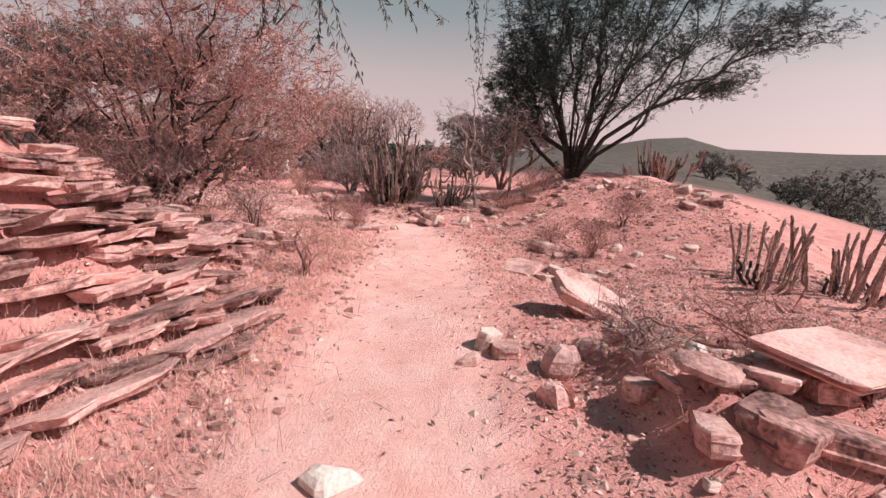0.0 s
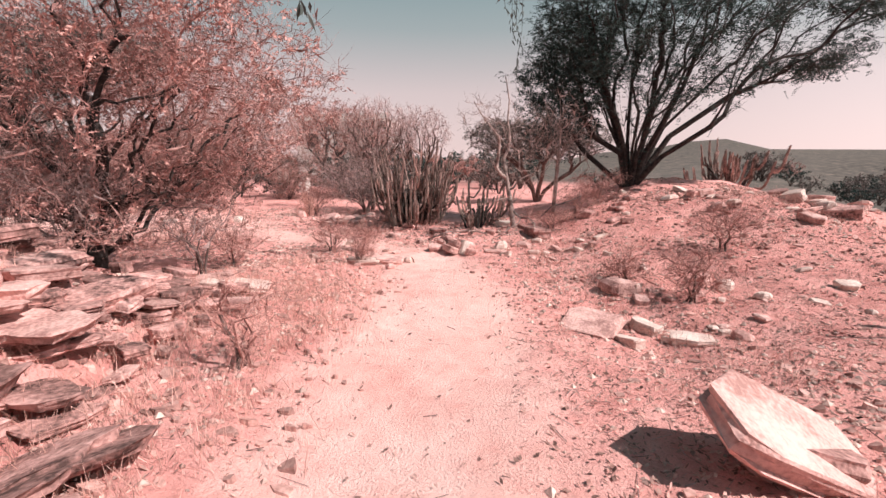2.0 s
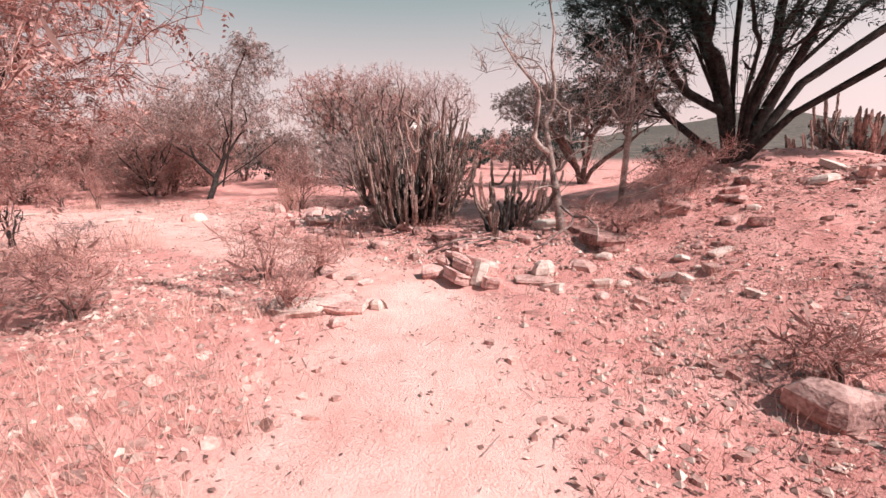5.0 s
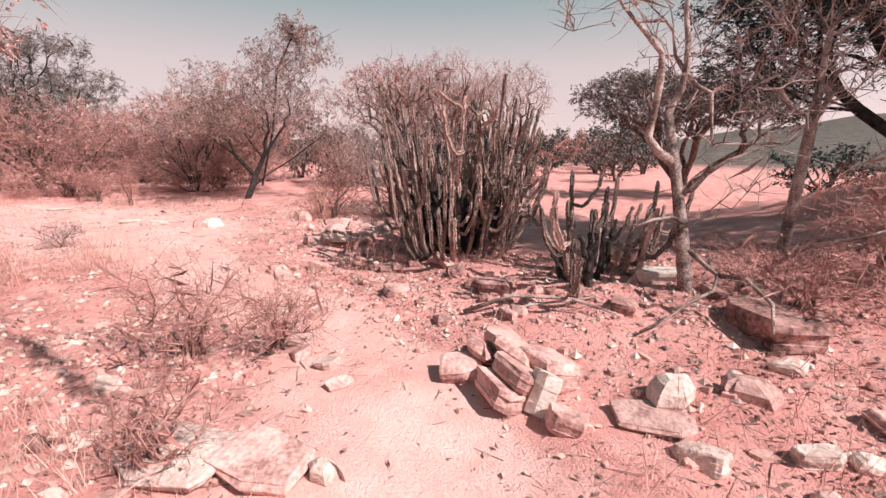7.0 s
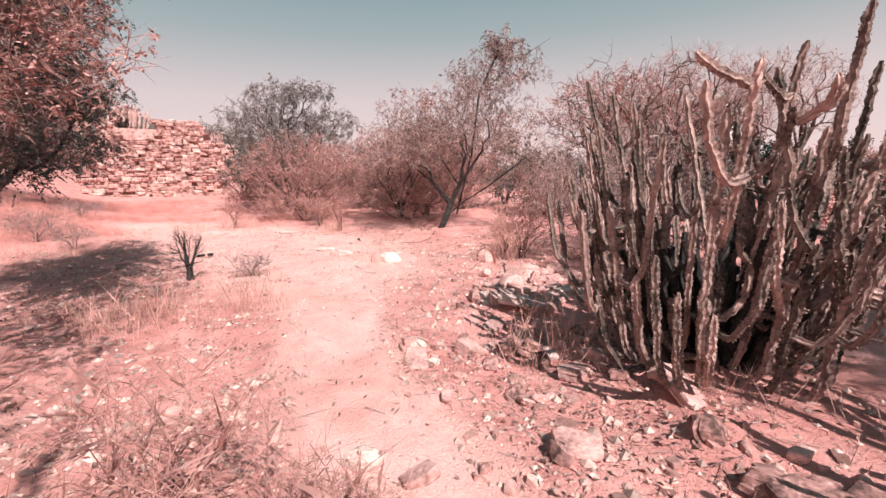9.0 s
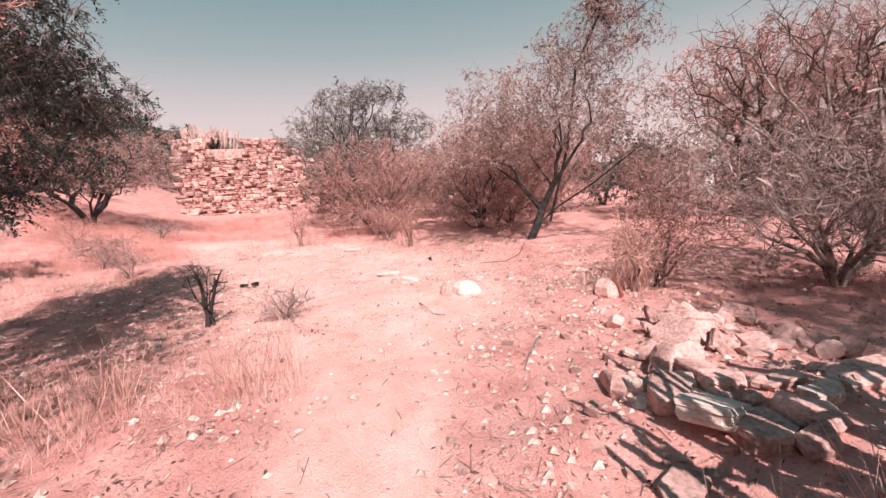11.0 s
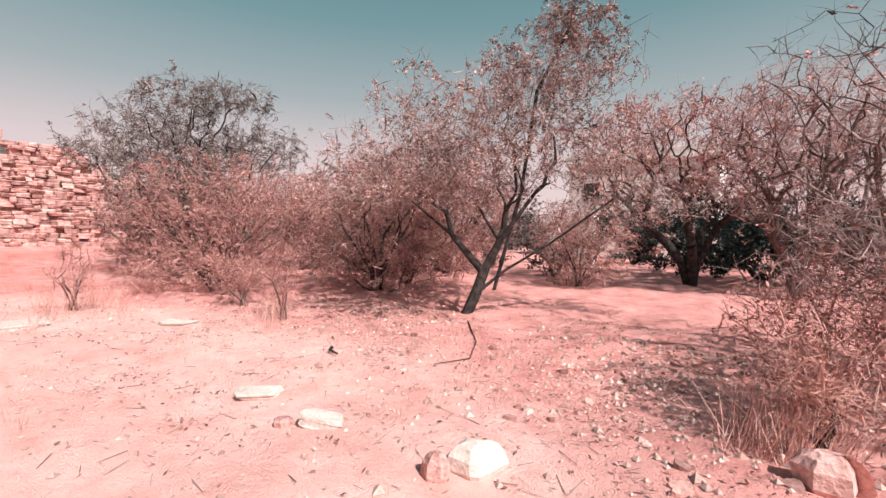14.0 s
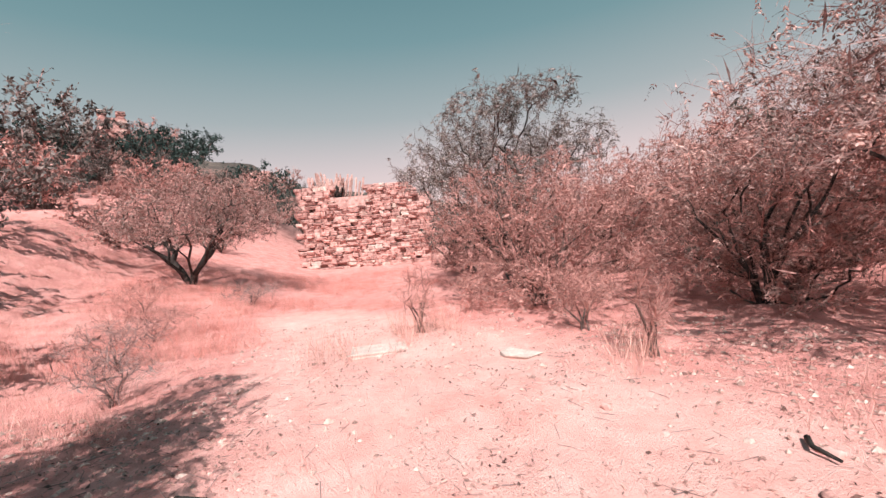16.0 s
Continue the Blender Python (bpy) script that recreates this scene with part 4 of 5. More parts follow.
# ---- trees ----
R_ = np.random.default_rng(3)
big = tree("acacia_tree", 4.0, 15.0, "tall dark feathery tree with many stems on the mound", "tree",
           limbs_fan(R_, 22, 4.4, 2.5, wob=0.16) + [[(0.05, 0, 0), (0.7, 0, 1.5), (2.0, -0.1, 2.9), (3.9, -0.2, 4.1), (6.4, -0.3, 5.0)], [(0.05, 0, 0), (0.9, 0.1, 1.3), (2.3, 0.2, 2.3), (4.3, 0.2, 3.0)], [(0, 0, 0), (0.4, 0, 2.0), (1.6, 0, 3.8), (3.4, 0, 5.4)]],
           [((0.1, 0, 4.7), (2.8, 2.5, 3.1), 0.2, 0.9), ((-1.8, 0.2, 2.7), (1.3, 1.1, 2.1), 0.1, 0.6), ((5.0, -0.2, 4.6), (2.9, 1.4, 0.8), 0.0, 0.22), ((3.6, 0, 6.0), (2.7, 1.5, 0.9), 0.0, 0.2), ((4.0, 0.1, 3.1), (2.0, 1.2, 0.5), 0.0, 0.12), ((0.8, -1.4, 3.4), (2.6, 1.4, 1.7), 0.1, 0.35)],
           900, 31, BARK_DARK, BARK_DARK, LEAF_DARK, 15000, (0.085, 0.010), 0.25, 0.0045, 0.12, keep=0.8, shoots=3, shoot_len=1.6, feather=True)
tree("thorn_tree", -5.0, 8.2, "spreading thorn tree with reddish dry leaves over the path", "tree",
     [[(0, 0, 0), (0.05, 0.05, 0.6), (0.1, 0.1, 1.1), (0.5, 0.3, 1.7), (1.3, 0.5, 2.4)], [(0.55, -0.3, 0), (0.5, -0.2, 0.6), (0.3, -0.3, 1.3), (-0.4, -0.5, 2.1)], [(0.1, 0.1, 1.1), (1.0, -0.2, 1.5), (2.1, -0.3, 1.8), (2.9, -0.4, 1.9)]],
     [((0.7, 0.2, 2.5), (2.9, 2.4, 1.5), 0.2, 1.0), ((-0.8, 2.0, 2.6), (2.2, 1.5, 1.1), 0.2, 0.3), ((1.6, -0.6, 3.4), (2.0, 1.6, 1.1), 0.2, 0.3), ((0.4, -0.3, 1.1), (2.5, 1.4, 0.8), 0.0, 0.4)],
     1800, 32, BARK_DARK, TWIG_BROWN, LEAF_DRY, 4200, (0.052, 0.010), 0.5, 0.004, 0.13, feather=True)
tree("shade_tree", -8.4, 8.9, "wide thorn tree with drooping fringed leaves that shades the ground", "tree",
     [[(0, 0, 0), (0.1, 0.2, 0.8), (0.3, 0.5, 1.6), (0.7, 1.0, 2.5)], [(0.3, 0.5, 1.6), (0.2, 1.4, 2.5), (-0.6, 2.6, 3.0)], [(0.1, 0.2, 0.8), (1.2, 0.7, 2.0), (2.8, 1.5, 2.9)], [(0.2, 1.4, 2.5), (0.0, 2.0, 2.1), (-0.4, 2.6, 1.6)]],
     [((1.1, 1.6, 3.3), (2.9, 1.6, 0.7), 0.1, 1.0), ((-1.2, 2.2, 2.9), (1.7, 1.0, 0.6), 0.1, 0.35), ((0.3, 1.9, 1.8), (1.7, 0.9, 0.45), 0.0, 0.14)],
     1100, 33, BARK_DARK, TWIG_GREY, LEAF_TEAL, 5500, (0.06, 0.011), 0.8, 0.004, 0.11, hang=0.5, feather=True)
tree("twig_shrub", -8.1, 12.25, "dark thin-stemmed dry shrub beside the path", "shrub",
     limbs_fan(R_, 6, 0.75, 0.2, wob=0.03), [((0, 0, 0.55), (0.28, 0.28, 0.35), 0.0, 1.0)], 60, 53, BARK_DARK, BARK_DARK, None, 0, trunk_r=0.02, twig_r=0.003, shoot_len=0.5)
tree("clearing_tree", -9.56, 18.93, "small crooked tree with thin dry foliage at the clearing", "tree",
     [[(0, 0, 0), (0.12, 0.1, 0.35), (0.2, 0.2, 0.7), (0.4, 0.35, 1.2), (0.9, 0.6, 2.0)], [(0.12, 0.1, 0.35), (0.5, 0.4, 0.75), (1.1, 0.8, 1.2), (1.9, 1.3, 1.9)], [(0.2, 0.2, 0.7), (-0.3, 0.0, 1.3), (-0.9, -0.4, 1.9)], [(0.4, 0.35, 1.2), (0.1, 0.0, 1.9), (-0.2, -0.2, 2.6)]],
     [((0.3, 0.2, 2.9), (3.1, 2.7, 1.0), 0.1, 1.0), ((1.3, 1.1, 4.0), (1.7, 1.6, 0.8), 0.1, 0.35), ((-0.7, -0.7, 2.1), (2.2, 1.9, 0.5), 0.0, 0.22), ((2.2, 1.7, 2.0), (1.4, 1.2, 0.6), 0.0, 0.15)],
     900, 34, BARK_DARK, TWIG_GREY, LEAF_MIX, 3300, (0.06, 0.011), 0.7, 0.004, 0.09, shoots=4, feather=True)
tree("overhanging_spray", -9.2, 19.2, "tall whip-like shoots with drooping leaves above the crooked tree", "branch",
     [[(0, 0, 0.4), (0.3, 0.3, 2.0), (0.5, 0.4, 3.6), (0.9, 0.7, 4.6), (1.1, 0.9, 5.3)], [(0.5, 0.4, 3.6), (1.3, 1.2, 4.5), (1.9, 1.6, 4.9)]], [((0.9, 0.8, 4.8), (0.9, 0.8, 0.5), 0.0, 1.0)], 26, 54, BARK_DARK, BARK_BROWN, LEAF_MIX, 300, (0.065, 0.013), 0.7, 0.004, 0.03, shoots=2, feather=True)
tree("dry_bush", -15.6, 18.0, "large tangled reddish dry bush at the clearing's edge", "bush",
     limbs_fan(R_, 8, 1.5, 1.6), [((0, 0, 1.7), (3.0, 2.3, 1.7), 0.1, 1.0), ((0.3, -0.5, 0.6), (2.6, 1.6, 0.6), 0.0, 0.3)], 1500, 35, BARK_BROWN, TWIG_RED, LEAF_DRY, 2000, (0.055, 0.012), 0.4, 0.0045, 0.06, feather=True)
tree("grey_tree", -18.2, 18.6, "grey-leaved thorn tree rising behind the dry bush", "tree",
     limbs_fan(R_, 6, 2.6, 2.4), [((-0.7, 0, 3.7), (3.6, 3.2, 1.1), 0.1, 1.0), ((0.6, 0, 4.7), (2.0, 1.8, 0.6), 0.1, 0.25), ((0, 0, 2.4), (2.8, 2.3, 1.0), 0.1, 0.4)], 1100, 36, BARK_DARK, BARK_BROWN, LEAF_HAZE, 3600, (0.085, 0.014), 0.5, 0.005, 0.1, feather=True)
bush_brown = tree("dry_bush", -13.2, 21.6, "tangled reddish dry bush behind the clearing", "bush",
     limbs_fan(R_, 7, 2.0, 1.4), [((0, 0, 1.9), (3.0, 2.5, 1.7), 0.1, 1.0), ((0, -0.5, 0.7), (2.8, 1.8, 0.7), 0.0, 0.3)], 1100, 37, BARK_BROWN, TWIG_RED, LEAF_DRY, 1600, (0.07, 0.015), 0.4, 0.005, 0.06, feather=True)
bush_mixed = tree("dry_bush", -12.4, 19.7, "broad reddish dry bush beside the crooked tree", "bush",
     limbs_fan(R_, 7, 2.2, 1.4), [((0, 0, 2.1), (2.7, 1.8, 1.6), 0.1, 1.0), ((0, 0, 0.7), (2.2, 1.5, 0.7), 0.0, 0.4)], 1000, 48, BARK_DARK, TWIG_RED, LEAF_MIX, 1700, (0.06, 0.012), 0.4, 0.0045, 0.06, feather=True)
tree("shrub", -5.3, 16.95, "twiggy reddish shrub behind a boulder", "shrub",
     limbs_fan(R_, 9, 0.7, 0.45, wob=0.05), [((0.1, 0.1, 0.75), (0.85, 0.7, 0.6), 0.1, 1.0)], 420, 38, BARK_BROWN, TWIG_RED, LEAF_DRY, 2200, (0.04, 0.01), 0.3, 0.003, 0.025, shoot_len=0.6)
tree("dry_bush", -3.9, 18.0, "low sprawling bush of bare grey twigs", "bush",
     limbs_fan(R_, 9, 1.0, 1.2), [((0, 0, 1.0), (2.2, 1.6, 1.0), 0.1, 1.0)], 2000, 39, BARK_PALE, TWIG_GREY, LEAF_DRY, 2500, (0.04, 0.01), 0.3, 0.004, 0.045)
tree("bare_tree", -4.0, 19.2, "bare pale-barked tree with thin upright twigs", "tree",
     [[(0, 0, 0), (0.1, 0, 0.5), (-0.02, 0.1, 1.0), (0.1, 0.1, 1.5), (0.6, 0.2, 2.1), (1.3, 0.3, 2.5)], [(0.1, 0, 0.5), (-0.5, 0.1, 0.9), (-0.9, 0.1, 1.6), (-1.5, 0.2, 2.1), (-1.8, 0.2, 3.0)], [(-0.02, 0.1, 1.0), (-0.4, 0.2, 1.7), (-0.5, 0.1, 2.5), (-1.0, 0.0, 3.3)], [(0.1, 0.1, 1.5), (0.0, 0.2, 2.2), (0.3, 0.1, 3.0), (0.2, 0, 3.9)]],
     [((-0.2, 0, 2.9), (2.4, 1.8, 1.6), 0.2, 1.0), ((-1.0, -0.2, 1.7), (1.5, 1.2, 0.7), 0.1, 0.3)], 260, 40, BARK_PALE, BARK_BROWN, LEAF_DRY, 160, (0.05, 0.012), 0.3, 0.0045, 0.085, bend=0.25, shoots=3, shoot_len=1.2, feather=True)
tree("dark_tree", -7.3, 26.2, "dark-trunked thorn tree beyond the clearing", "tree",
     limbs_fan(R_, 4, 2.8, 2.0), [((0, 0, 3.6), (3.3, 3.0, 1.6), 0.35, 1.0)], 1000, 41, BARK_DARK, TWIG_RED, LEAF_DRY, 9000, (0.08, 0.016), 0.3, 0.006, 0.12, shoot_len=1.3)
tree("evergreen_bush", -5.8, 28.6, "dense dark green bush beyond the clearing", "bush",
     limbs_fan(R_, 6, 1.0, 1.6), [((0, 0, 1.3), (5.4, 2.0, 1.35), 0.1, 1.0)], 600, 42, BARK_DARK, BARK_DARK, LEAF_DARK, 24000, (0.12, 0.025), 0.2, 0.007, 0.08)
# the domed trees' twigs carry aerial haze in their pale colour
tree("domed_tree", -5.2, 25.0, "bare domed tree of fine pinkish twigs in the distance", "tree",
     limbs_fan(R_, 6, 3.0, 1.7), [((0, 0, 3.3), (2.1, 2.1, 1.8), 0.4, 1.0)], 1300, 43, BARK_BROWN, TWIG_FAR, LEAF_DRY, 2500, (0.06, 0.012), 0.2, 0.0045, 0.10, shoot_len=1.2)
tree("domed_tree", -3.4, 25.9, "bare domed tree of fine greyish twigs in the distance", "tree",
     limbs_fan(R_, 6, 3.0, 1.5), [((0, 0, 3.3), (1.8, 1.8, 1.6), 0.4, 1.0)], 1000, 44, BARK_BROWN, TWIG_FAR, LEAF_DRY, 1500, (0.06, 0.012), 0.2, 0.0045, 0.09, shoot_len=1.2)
tree("flat_topped_tree", 2.6, 24.0, "flat-topped greyish thorn tree behind the dead tree", "tree",
     limbs_fan(R_, 5, 2.6, 2.4), [((0, 0, 3.0), (3.6, 2.6, 1.0), 0.2, 1.0)], 1100, 45, BARK_BROWN, TWIG_GREY, LEAF_GREY, 4500, (0.08, 0.015), 0.3, 0.005, 0.1, feather=True)
tree("slope_tree", -24.0, 9.6, "round-crowned brownish tree standing on the rising ground", "tree",
     limbs_fan(R_, 6, 1.9, 2.2), [((0, 0, 2.6), (4.3, 4.0, 1.15), 0.1, 1.0), ((0.3, 0.5, 1.7), (3.6, 3.4, 0.6), 0.0, 0.3)], 1300, 47, BARK_DARK, TWIG_BROWN, LEAF_MIX, 2800, (0.08, 0.015), 0.3, 0.0055, 0.11, shoot_len=1.2, feather=True)


# a hedge of bushes closes the clearing
for kind_, spots_ in ((bush_brown, ((-20.8, 21.0, 1.0, 80), (-16.8, 24.0, 1.15, 20), (-24.0, 19.6, 0.8, 300))),
                      (bush_mixed, ((-9.6, 24.2, 0.7, 140), (-14.2, 24.6, 1.2, 60), (-19.0, 22.8, 1.0, 250)))):
    for bx, by, bs, turn_ in spots_:
        copy_thing(kind_, pose(bx, by, hz(bx, by) - 0.05, 0, 0, turn_) @ Matrix.Diagonal((bs, bs, bs, 1)))


def hanging_branch(name, x, y, z, tips, label, seed):
    """A branch of the thorn tree that hangs over the path, with drooping leaves on thin strands."""
    rng = np.random.default_rng(seed)
    root = tagged(new(name), label, "branch")
    root.location = (-3.2, y + 0.3, 3.9)
    o = np.array(root.location)
    limb = np.array([(-3.2, y + 0.3, 3.9), (-2.2, y + 0.2, z * 0.55 + 2.1), ((x - 2.2) / 2, y + 0.1, z + 0.25), (x, y, z + 0.1), (x + 0.5, y, z + 0.05)]) - o
    v, f = tube(limb, np.linspace(0.018, 0.007, len(limb)), 6)
    mesh_object("limb", v.tolist(), f, BARK_DARK, root, True)
    at_ = []
    for tx, ty, tz in tips:
        a = np.array((x + rng.uniform(-0.7, 0.4), y + rng.uniform(-0.1, 0.1), z))
        e = np.array((tx, ty, tz))
        u = np.linspace(0, 1, 9)[:, None]
        line = a * (1 - u) + e * u + np.array([0, 0, 0.15]) * np.sin(u * np.pi) + rng.normal(size=(9, 3)) * 0.02
        v, f = tube(line - o, np.linspace(0.007, 0.002, 9), 4)
        mesh_object("strand", v.tolist(), f, BARK_DARK, root)
        k = rng.uniform(0.15, 1, (70, 1))
        i = np.minimum((k[:, 0] * 8).astype(int), 7)
        fr = (k[:, 0] * 8 - i)[:, None]
        at_.append(line[i] * (1 - fr) + line[i + 1] * fr - o + rng.normal(size=(70, 3)) * 0.015)
    v, f = leaves(np.concatenate(at_), rng, 0.1, 0.011, 1.1)
    mesh_object("foliage", v.tolist(), f.tolist(), LEAF_TEAL, root)["kind"] = "stuff"


hanging_branch("hanging_branch", -0.9, 5.7, 3.7, ((-0.72, 5.7, 2.42), (-0.95, 5.6, 2.75), (-1.25, 5.8, 2.7), (-1.6, 5.7, 2.95), (-0.4, 5.8, 3.0), (-0.1, 5.7, 2.95), (0.25, 5.8, 3.0), (-1.9, 5.9, 2.8), (-1.1, 5.5, 3.05)),
               "thin branch with drooping leaves hanging over the path", 71)
hanging_branch("hanging_branch", 0.6, 9.3, 5.1, ((0.68, 9.4, 2.62), (0.62, 9.3, 3.2), (0.75, 9.4, 3.1), (0.5, 9.3, 3.6)),
               "long thin strand of leaves hanging over the path", 72)


def dead_tree():
    """The leafless pale tree with a kinked stem and a fallen limb."""
    x, y = 0.93, 12.8
    z = hz(x, y)
    rel = lambda *p: [(a - x, b - y, c - z) for a, b, c in p]
    main = rel((0.93, 12.8, z - 0.1), (0.90, 12.82, 0.45), (0.85, 12.88, 0.8), (0.79, 12.92, 1.14), (0.75, 12.98, 1.38), (0.69, 13.08, 1.68), (0.68, 13.18, 1.82), (0.76, 13.2, 2.0), (0.79, 13.22, 2.2), (0.78, 13.25, 2.42), (0.74, 13.28, 2.66), (0.76, 13.3, 3.1), (0.66, 13.3, 3.6))
    left = rel((0.75, 12.98, 1.38), (0.60, 12.98, 1.49), (0.52, 13.0, 1.61), (0.55, 13.0, 1.84), (0.57, 12.98, 2.1), (0.55, 12.95, 2.28), (0.37, 12.9, 2.48), (0.22, 12.9, 2.65), (0.0, 12.85, 3.0))
    right = rel((0.79, 12.92, 1.14), (0.89, 12.9, 1.17), (0.98, 12.88, 1.31), (1.12, 12.88, 1.42), (1.35, 12.88, 1.52))
    spur = rel((0.79, 13.22, 2.15), (0.90, 13.2, 2.03), (1.0, 13.2, 1.98), (1.1, 13.2, 2.05))
    dead = tree("dead_tree", x, y, "dead leafless tree with a kinked pale stem", "tree", [main, left, right, spur],
                [((-0.5, 0.2, 2.5), (1.0, 0.7, 0.7), 0.1, 1.0), ((0.1, 0.1, 1.3), (0.9, 0.5, 0.6), 0.1, 0.5), ((0.5, 0.4, 2.1), (1.0, 0.6, 0.8), 0.1, 0.5)], 80, 51, BARK_PALE, BARK_PALE, None, 0, twig_r=0.0045, trunk_r=0.03, sides=6, bend=0.35, shoots=3)
    for nm, line, r0, r1 in (("stem", main, 0.062, 0.012), ("fork", left, 0.042, 0.010), ("fork", right, 0.03, 0.008), ("spur", spur, 0.022, 0.007)):
        v, f = tube(line, np.linspace(r0, r1, len(line)), 8, 0.10, np.random.default_rng(len(line)))
        mesh_object(nm, v.tolist(), f, BARK_PALE, dead, True)
    limb = tagged(new("fallen_limb"), "bleached forked limb lying against the dead tree", "branch")
    limb.location = (1.1, 12.3, hz(1.1, 12.3))
    lines = [[(0.9, 12.72, 0.64), (0.98, 12.5, 0.58), (1.04, 12.37, 0.54), (1.0, 12.28, 0.44), (0.84, 12.2, 0.36), (0.7, 12.1, 0.26), (0.5, 11.95, 0.18)],
             [(0.86, 12.78, 0.86), (0.74, 12.7, 0.92), (0.6, 12.66, 0.9), (0.45, 12.6, 0.84)],
             [(1.04, 12.37, 0.54), (1.2, 12.3, 0.55), (1.3, 12.05, 0.45), (1.28, 11.9, 0.3)],
             [(1.5, 12.9, 0.5), (1.7, 12.7, 0.75), (1.95, 12.6, 0.85), (2.3, 12.6, 1.0)]]
    for ln in lines:
        q = np.array(ln) - np.array(limb.location)
        v, f = tube(q, np.linspace(0.02, 0.008, len(q)), 6, 0.12, np.random.default_rng(7))
        mesh_object("branch", v.tolist(), f, BARK_PALE, limb, True)


dead_tree()
tree("dead_sapling", 1.9, 13.75, "leafless grey sapling on the mound", "tree",
     [[(0, 0, 0), (0.02, 0, 0.5), (0.05, 0, 1.2), (0.1, 0.1, 2.0), (0.05, 0.1, 2.6)], [(0.02, 0, 0.5), (0.35, 0, 0.75), (0.8, 0.1, 1.1)], [(0.02, 0, 0.3), (0.5, 0, 0.6), (1.2, 0, 0.8)]],
     [((0.1, 0.1, 2.0), (0.9, 0.8, 0.9), 0.2, 1.0)], 130, 52, BARK_PALE, BARK_PALE, None, 0, twig_r=0.006, trunk_r=0.05, bend=0.25)


def saplings():
    rng = np.random.default_rng(77)
    for i, (x, y, hh, sp, n, mt, lab) in enumerate((
            (-1.42, 6.0, 0.75, 0.4, 70, TWIG_RED, "bare forked twig bush at the path's edge"),
            (-2.95, 7.75, 0.95, 0.4, 50, TWIG_GREY, "bare leaning sapling on the ledge"),
            (-2.5, 10.85, 0.75, 0.5, 160, TWIG_RED, "dry twiggy shrub beside the path"),
            (-2.05, 11.2, 0.55, 0.45, 150, TWIG_RED, "dry twiggy shrub beside the path"),
            (-1.7, 9.9, 0.5, 0.3, 70, TWIG_RED, "thin dry shrub beside the path"),
            (2.95, 8.75, 0.7, 0.55, 200, TWIG_RED, "dry brushwood shrub on the slope"),
            (2.3, 9.35, 0.45, 0.35, 110, TWIG_RED, "dry brushwood shrub on the slope"),
            (1.85, 4.0, 0.35, 0.5, 170, TWIG_GREY, "low dark brushwood between the slabs"),
            (4.0, 10.2, 0.75, 0.6, 170, TWIG_RED, "dry brushwood shrub on the slope"),
            (3.2, 4.6, 0.6, 0.7, 120, TWIG_RED, "dry brushwood shrub on the slope"),
            (2.3, 12.9, 0.9, 0.7, 200, TWIG_RED, "dry brushwood shrub on the mound"),
            (2.9, 13.6, 0.8, 0.7, 180, TWIG_RED, "dry brushwood shrub on the mound"),
            (-17.0, 10.6, 0.7, 1.0, 200, TWIG_RED, "low reddish shrub on the rising ground"),
            (-19.5, 9.6, 0.8, 1.1, 200, TWIG_RED, "low reddish shrub on the rising ground"),
            (-20.5, 11.8, 0.7, 1.0, 180, TWIG_GREY, "low grey shrub on the rising ground"),
            (1.7, 12.6, 0.6, 0.7, 170, TWIG_RED, "dry brushwood around the dark block"),
            (-5.35, 16.5, 0.8, 0.35, 130, STRAW, "straw-coloured tall dry shrub behind a boulder"),
            (-11.5, 16.85, 1.25, 0.35, 120, TWIG_RED, "thin bare sapling at the clearing's edge"),
            (-14.5, 15.05, 1.1, 0.35, 110, TWIG_RED, "thin bare sapling at the clearing's edge"),
            (-12.9, 17.0, 0.9, 0.6, 160, TWIG_RED, "thin bare shrub at the clearing's edge"),
            (-15.2, 10.6, 0.8, 0.8, 160, TWIG_GREY, "dry shrub in the shade beside the clearing"),
            (-13.5, 11.2, 0.6, 0.6, 130, TWIG_GREY, "dry shrub in the shade beside the clearing"),
            (-7.7, 13.05, 0.4, 0.45, 60, TWIG_GREY, "low shrub in the shade of the tree"),
            (-4.4, 7.5, 1.3, 1.1, 420, TWIG_GREY, "dense tangle of bare twigs on the bank"),
            (-3.7, 9.6, 0.8, 0.9, 240, TWIG_RED, "low tangle of dry twigs under the thorn tree"))):
        tree("twig_shrub", x, y, lab, "shrub", limbs_fan(rng, 5, hh * 0.8, sp * 0.6, wob=0.06), [((0, 0, hh * 0.65), (sp, sp, hh * 0.45), 0.1, 1.0)],
             n, 100 + i, BARK_BROWN, mt, LEAF_DRY, n, (0.03, 0.008), 0.2, 0.003, 0.016, bend=0.2)


saplings()


